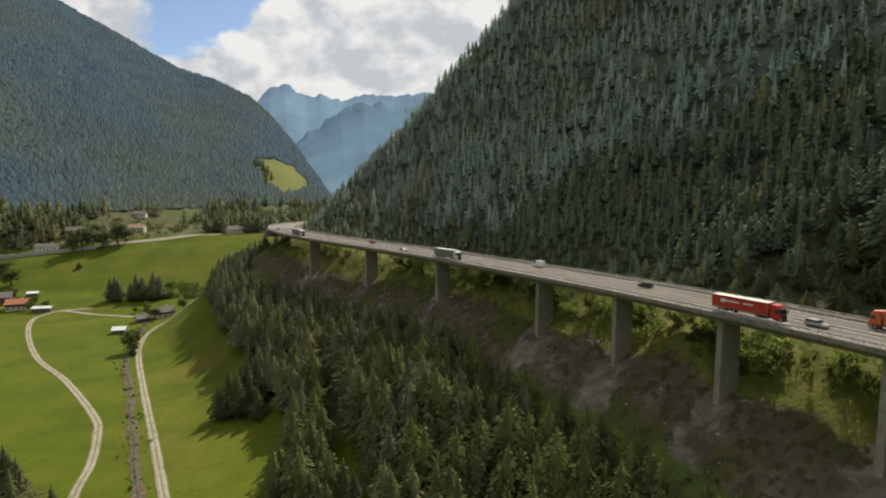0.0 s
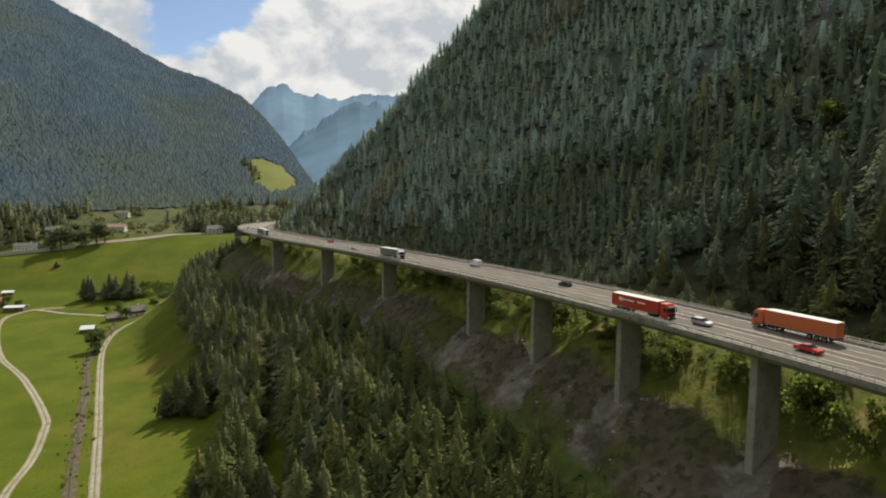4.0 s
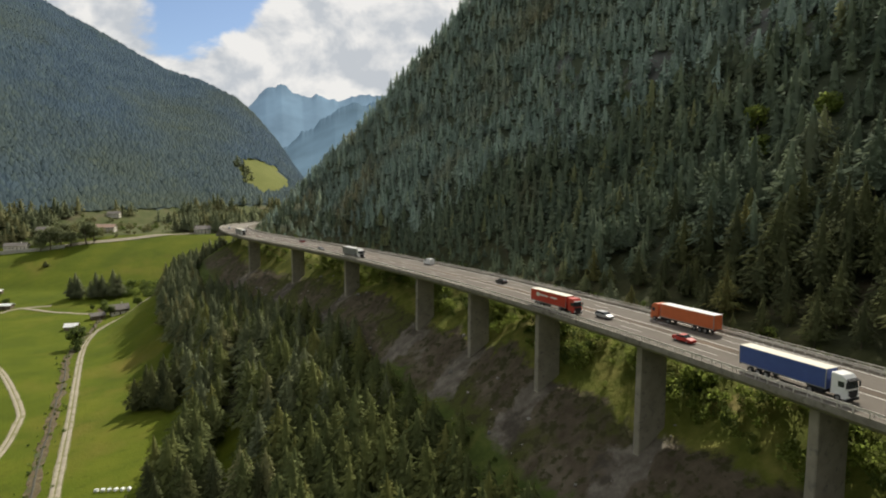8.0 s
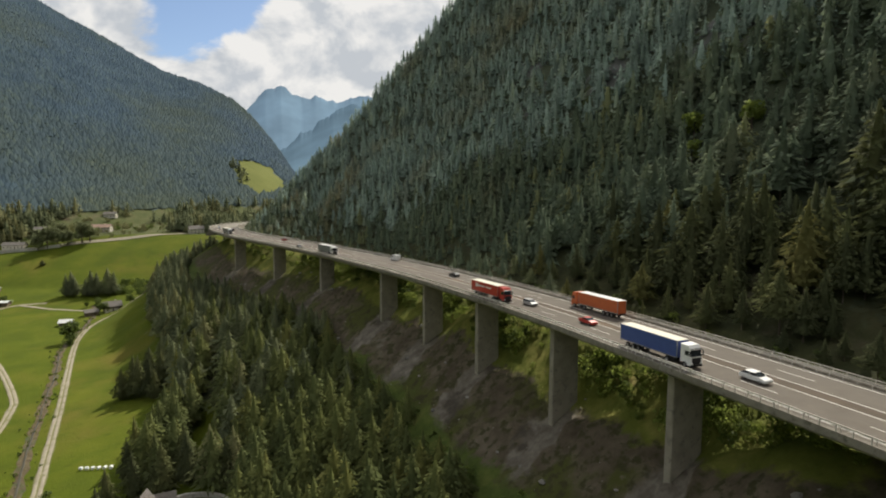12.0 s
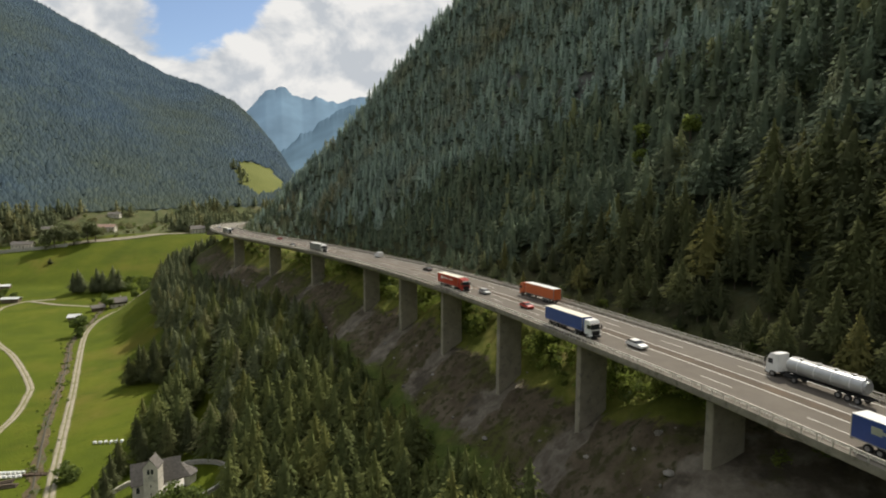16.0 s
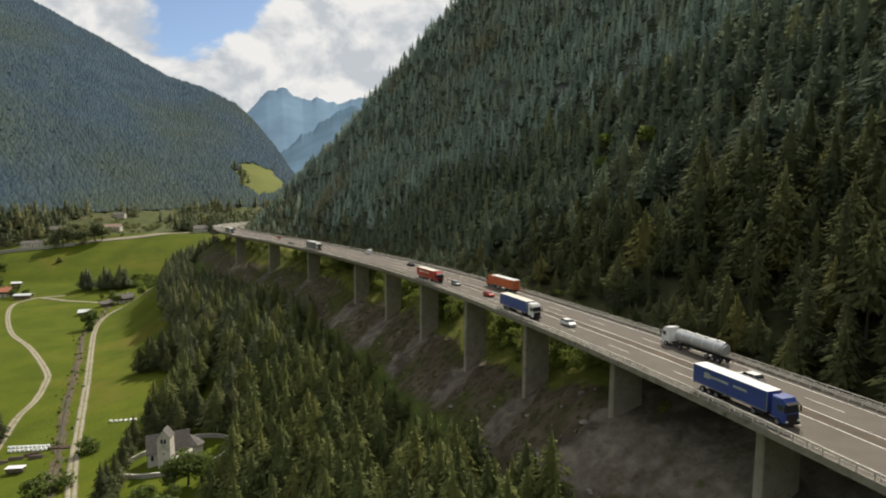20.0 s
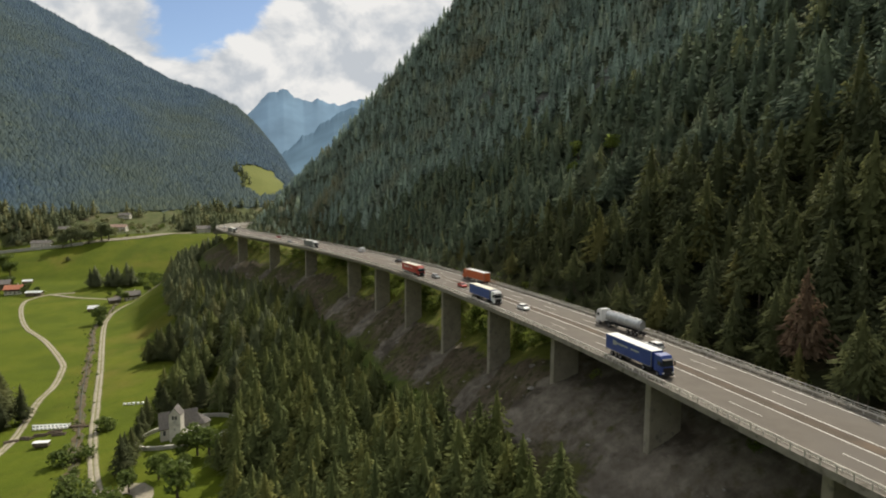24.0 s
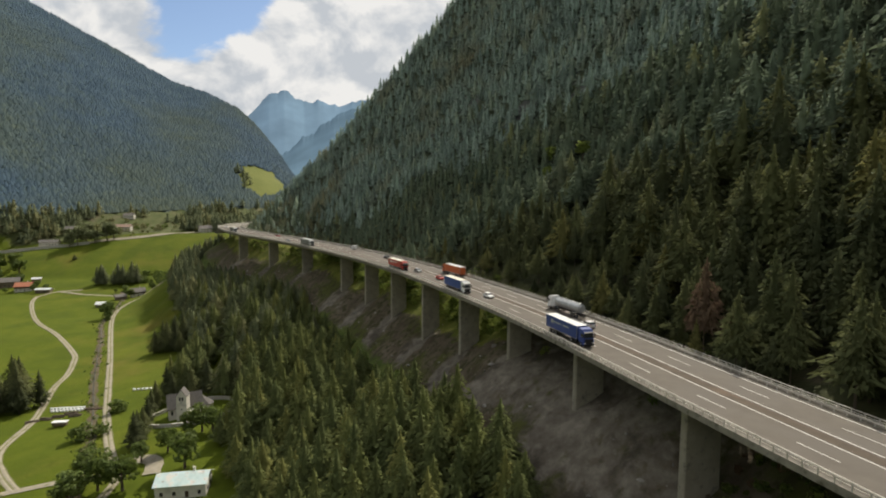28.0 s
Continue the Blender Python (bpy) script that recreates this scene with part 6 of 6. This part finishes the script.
        F += [(a, b, b + 1, a + 1), (a + 1, b + 1, b + 2, a + 2), (a + 2, b + 2, b + 3, a + 3)]
    tagged(arrays("retaining_wall", V, F, [M_STONEWALL]), "long grey stone retaining wall below the valley road", "wall", kind="structure")


build_yard()

# ---------- vehicles ----------
def paint(name, rgb, rough=0.35, metal=0.0):
    return plain(name, rgb, rough, metal, 0.7, 0.08, spec=0.5)


P_BLUE, P_WHITE, P_RED, P_ORANGE = paint("blue_tarpaulin", (0.050, 0.085, 0.26), 0.6), paint("white_paint", (0.72, 0.72, 0.70)), paint("red_paint", (0.42, 0.035, 0.025)), paint("orange_tarpaulin", (0.50, 0.12, 0.035), 0.6)
P_DBLUE, P_SILVER, P_BLACK, P_ROOF = paint("deep_blue_paint", (0.030, 0.060, 0.24)), paint("silver_paint", (0.46, 0.47, 0.47), 0.3, 0.5), paint("black_paint", (0.025, 0.026, 0.028)), paint("pale_roof_sheet", (0.60, 0.565, 0.47), 0.7)
P_TYRE, P_RIM, P_DARK = plain("tyre_rubber", (0.020, 0.020, 0.020), 0.9), plain("wheel_rim", (0.35, 0.35, 0.35), 0.4, 0.8), plain("black_plastic", (0.018, 0.018, 0.019), 0.6)
P_LAMP, P_TAIL, P_BROWN, P_GREY = plain("lamp_lens", (0.75, 0.75, 0.72), 0.2), plain("tail_lens", (0.35, 0.02, 0.02), 0.3), paint("rust_red_tarpaulin", (0.33, 0.065, 0.035), 0.6), paint("grey_paint", (0.16, 0.165, 0.17))


def wheel(root, x, y, r, w):
    bm = bmesh.new()
    cyl(bm, (0, 0, 0), r, w, "Y", 18)
    t = part("wheel", bm, P_TYRE, root)
    t.matrix_basis = pose(x, y, r)
    bm = bmesh.new()
    cyl(bm, (0, 0, 0), r * 0.58, w + 0.03, "Y", 14)
    part("rim", bm, P_RIM, t)


def cab(root, mat, x=0.0):
    """Tractor cab; front at x + 0, going back to x - 2.3."""
    bm = bmesh.new()
    o = [(0.0, 0.45), (0.0, 1.25), (-0.06, 2.0), (-0.30, 3.2), (-0.75, 3.75), (-2.2, 3.85), (-2.25, 1.1), (-2.25, 0.9), (-0.9, 0.9), (-0.9, 0.45)]
    prism(bm, o, 2.48)
    bmesh.ops.bevel(bm, geom=[e for e in bm.edges if abs(e.verts[0].co.y - e.verts[1].co.y) < 0.01], offset=0.09, segments=2, affect="EDGES")
    c = part("cab", bm, mat, root)
    c.matrix_basis = pose(x, 0, 0)
    for nm, pts, d, mt in (("windscreen", [(0.02, 2.02), (-0.24, 3.0), (-0.27, 3.0), (-0.06, 2.02)], 2.2, M_GLASSY), ("grille", [(0.03, 0.75), (0.03, 1.75), (-0.05, 1.75), (-0.05, 0.75)], 1.9, P_DARK), ("bumper", [(0.08, 0.35), (0.08, 0.72), (-0.5, 0.72), (-0.5, 0.35)], 2.46, P_DARK), ("sun_visor", [(0.10, 3.02), (0.12, 3.10), (-0.30, 3.30), (-0.30, 3.24)], 2.2, P_DARK)):
        bm = bmesh.new()
        prism(bm, pts, d)
        part(nm, bm, mt, c)
    for sy in (-1, 1):
        bm = bmesh.new()
        box(bm, (-0.85, sy * 1.245, 2.5), (0.85, 0.03, 0.8), 0, 0.01)
        part("side_window", bm, M_GLASSY, c)
        bm = bmesh.new()
        box(bm, (-0.02, sy * 1.42, 2.5), (0.14, 0.24, 0.85), 0, 0.04)
        part("mirror", bm, P_DARK, c)
        bm = bmesh.new()
        box(bm, (0.06, sy * 0.98, 0.9), (0.1, 0.42, 0.22), 0, 0.03)
        part("headlight", bm, P_LAMP, c)
    return c


def lorry(name, label, cab_mat, side_mat, roof_mat, s, w, flip, tank=False, length=13.6, stripe=None):
    """An articulated lorry: origin at the middle, forward is +x."""
    root = tagged(new(name), label, "lorry", "lorries on the motorway")
    nose = 8.25
    cab(root, cab_mat, nose)
    if tank:
        bm = bmesh.new()
        cyl(bm, (0, 0, 2.35), 1.2, 12.0, "X", 24)
        bmesh.ops.bevel(bm, geom=[e for e in bm.edges if len(e.link_faces) == 2 and e.calc_face_angle(0) > 1], offset=0.35, segments=3, affect="EDGES")
        t = part("tank", bm, P_SILVER, root, "polished silver tank")
        t.matrix_basis = pose(nose - 2.9 - 6.4, 0, 0.15)
        for u in (-4, -1.3, 1.3, 4):
            bm = bmesh.new()
            cyl(bm, (u, 0, 3.6), 0.32, 0.25, "Z", 14)
            part("manhole", bm, P_RIM, t)
            bm = bmesh.new()
            cyl(bm, (u, 0, 2.35), 1.225, 0.1, "X", 24)
            part("band", bm, P_WHITE, t)
        bm = bmesh.new()
        box(bm, (0, 0, 3.62), (11, 0.5, 0.06))
        part("walkway", bm, P_RIM, t)
    else:
        x0, x1 = -8.25, -8.25 + length
        bm = bmesh.new()
        box(bm, ((x0 + x1) / 2, 0, 2.55), (length, 2.5, 2.85), 0, 0.04)
        body = part("trailer_body", bm, side_mat, root)
        bm = bmesh.new()
        box(bm, ((x0 + x1) / 2, 0, 4.0), (length + 0.05, 2.54, 0.08), 0, 0.02)
        part("roof_sheet", bm, roof_mat, body)
        for sy in (-1, 1):
            bm = bmesh.new()
            box(bm, ((x0 + x1) / 2, sy * 1.262, 1.2), (length, 0.03, 0.16))
            part("side_rail", bm, P_RIM, body)
        for x in (x0 + 0.01, x1 - 0.01):
            for sy in (-1, 1):
                bm = bmesh.new()
                box(bm, (x, sy * 1.2, 2.55), (0.1, 0.14, 2.86))
                part("corner_post", bm, P_RIM, body)
        if stripe:
            for sy in (-1, 1):
                bm = bmesh.new()
                for u, ww, z, h in ((-3.6, 4.6, 2.9, 0.34), (0.8, 2.4, 2.9, 0.34), (-5.4, 1.2, 2.9, 0.9)):
                    box(bm, (u, sy * 1.256, z), (ww, 0.012, h))
                part("lettering_bar", bm, stripe, body)
        bm = bmesh.new()
        box(bm, (x0 - 0.02, 0, 1.0), (0.06, 2.3, 0.2))
        part("rear_bar", bm, P_DARK, body)
        for sy in (-1, 1):
            bm = bmesh.new()
            box(bm, (x0 - 0.04, sy * 0.95, 0.98), (0.06, 0.35, 0.14))
            part("tail_light", bm, P_TAIL, body)
    bm = bmesh.new()
    for sy in (-0.42, 0.42):
        box(bm, (-1.2, sy, 0.98), (13.6, 0.14, 0.28))
        box(bm, (5.0, sy, 0.82), (5.8, 0.14, 0.26))
    box(bm, (4.2, 0, 0.75), (1.5, 2.3, 0.55), 0, 0.05)
    part("chassis", bm, P_DARK, root)
    for x in (7.0, 3.2, -3.6, -4.95, -6.3):
        for sy in (-1.06, 1.06):
            wheel(root, x, sy, 0.5, 0.34)
    place_vehicle(root, s, w, flip)
    return root


def car(name, label, mat, s, w, flip, kind="hatch"):
    root = tagged(new(name), label, "van" if kind == "van" else "car", "cars on the motorway")
    if kind == "van":
        L, W = 5.4, 2.0
        low = [(-2.7, 0.35), (2.6, 0.35), (2.7, 0.8), (2.5, 1.25), (1.75, 1.45), (1.05, 2.3), (0.5, 2.45), (-2.6, 2.45), (-2.7, 2.3)]
        cabin = None
    else:
        L, W = 4.5, 1.8
        low = [(-2.2, 0.3), (2.15, 0.3), (2.25, 0.55), (2.15, 0.78), (1.1, 0.98), (-1.7, 1.02), (-2.2, 0.95), (-2.28, 0.6)]
        top = {"hatch": [(1.15, 0.95), (0.35, 1.42), (-1.3, 1.46), (-2.1, 0.98)], "estate": [(1.15, 0.95), (0.35, 1.46), (-1.75, 1.50), (-2.2, 0.98)], "saloon": [(1.1, 0.95), (0.35, 1.40), (-0.85, 1.42), (-1.65, 1.0)]}[kind]
        cabin = top
    bm = bmesh.new()
    prism(bm, low, W)
    bmesh.ops.bevel(bm, geom=[e for e in bm.edges if abs(e.verts[0].co.y - e.verts[1].co.y) < 0.01], offset=0.10, segments=2, affect="EDGES")
    body = part("body", bm, mat, root)
    if cabin:
        bm = bmesh.new()
        prism(bm, cabin, W - 0.28)
        part("window_glass", bm, M_GLASSY, body)
        (a, b), (c, d) = cabin[1], cabin[2]
        bm = bmesh.new()
        prism(bm, [(a - 0.05, b - 0.03), (a - 0.1, b + 0.03), (c + 0.05, d + 0.03), (c, d - 0.04)], W - 0.26)
        part("roof", bm, mat, body)
        for sy in (-1, 1):
            for x0, x1 in ((-0.45, -0.37),):
                bm = bmesh.new()
                box(bm, (x0, sy * (W / 2 - 0.135), 1.2), (0.09, 0.02, 0.46))
                part("door_pillar", bm, mat, body)
    else:
        bm = bmesh.new()
        prism(bm, [(1.80, 1.44), (1.12, 2.22), (1.0, 2.22), (1.6, 1.44)], W - 0.12)
        part("windscreen", bm, M_GLASSY, body)
        for sy in (-1, 1):
            bm = bmesh.new()
            box(bm, (0.75, sy * (W / 2 + 0.005), 1.75), (1.0, 0.02, 0.6))
            part("side_window", bm, M_GLASSY, body)
    for sy in (-1, 1):
        bm = bmesh.new()
        box(bm, (L / 2 - 0.12, sy * W * 0.36, 0.66), (0.12, 0.36, 0.14), 0, 0.03)
        part("headlight", bm, P_LAMP, body)
        bm = bmesh.new()
        box(bm, (-L / 2 + 0.03, sy * W * 0.38, 0.82), (0.08, 0.28, 0.16), 0, 0.02)
        part("tail_light", bm, P_TAIL, body)
        bm = bmesh.new()
        box(bm, (0.85, sy * (W / 2 + 0.08), 1.0), (0.12, 0.18, 0.13), 0, 0.03)
        part("mirror", bm, mat, body)
    for x in (1.35 if cabin else 1.75, -1.35 if cabin else -1.6):
        for sy in (-1, 1):
            wheel(root, x, sy * (W / 2 - 0.12), 0.33, 0.22)
    place_vehicle(root, s, w, flip)


def place_vehicle(root, s, w, flip):
    x, y = road_xy(s, w)
    a = math.atan2(float(np.interp(s, RS, RT[:, 1])), float(np.interp(s, RS, RT[:, 0])))
    if not flip:
        a += math.pi           # towards the camera's end of the valley
    root.matrix_basis = pose(float(x), float(y), float(road_z(s)) + 0.024, 0, 0, math.degrees(a))


def build_traffic():
    lorry("lorry", "white-cabbed articulated lorry with blue tarpaulin trailer", P_WHITE, P_BLUE, P_ROOF, 503, 1.75, False)
    lorry("lorry", "deep blue articulated lorry with white-roofed blue trailer", P_DBLUE, P_DBLUE, P_WHITE, 436, 1.75, False, stripe=P_SILVER)
    lorry("lorry", "red articulated lorry with red box trailer and pale roof", P_RED, P_RED, P_ROOF, 562, 1.75, False, stripe=P_WHITE)
    lorry("lorry", "articulated lorry with bright orange tarpaulin trailer", P_ORANGE, P_ORANGE, P_WHITE, 536, 15.4, True)
    lorry("tank_lorry", "white-cabbed tank lorry with long silver tank", P_WHITE, P_SILVER, P_SILVER, 459, 15.4, True, True)
    lorry("lorry", "white-cabbed lorry with grey tarpaulin trailer", P_WHITE, P_GREY, P_WHITE, 690, 1.75, False)
    lorry("lorry", "distant lorry with dark grey trailer on the curve", P_WHITE, P_GREY, P_ROOF, 845, 1.75, False)
    car("car", "white hatchback in the passing lane", P_WHITE, 487, 5.4, False)
    car("car", "bright red car in the passing lane", P_RED, 527, 5.4, False, "saloon")
    car("car", "silver-grey estate car in the passing lane", P_SILVER, 549, 5.4, False, "estate")
    car("car", "black car driving away up the valley", P_BLACK, 600, 11.9, True)
    car("car", "white estate car driving away in the passing lane", P_WHITE, 444, 11.9, True, "estate")
    car("van", "white delivery van driving away up the valley", P_WHITE, 650, 15.4, True, "van")
    car("car", "grey car in the slow lane far up the viaduct", P_GREY, 725, 1.9, False, "estate")
    car("car", "red car driving away far up the viaduct", P_RED, 770, 12.0, True)
    car("car", "dark car on the far curve of the motorway", P_BLACK, 880, 12.0, True, "saloon")
    car("car", "silver car where the motorway bends away", P_SILVER, 915, 5.4, False)


build_traffic()
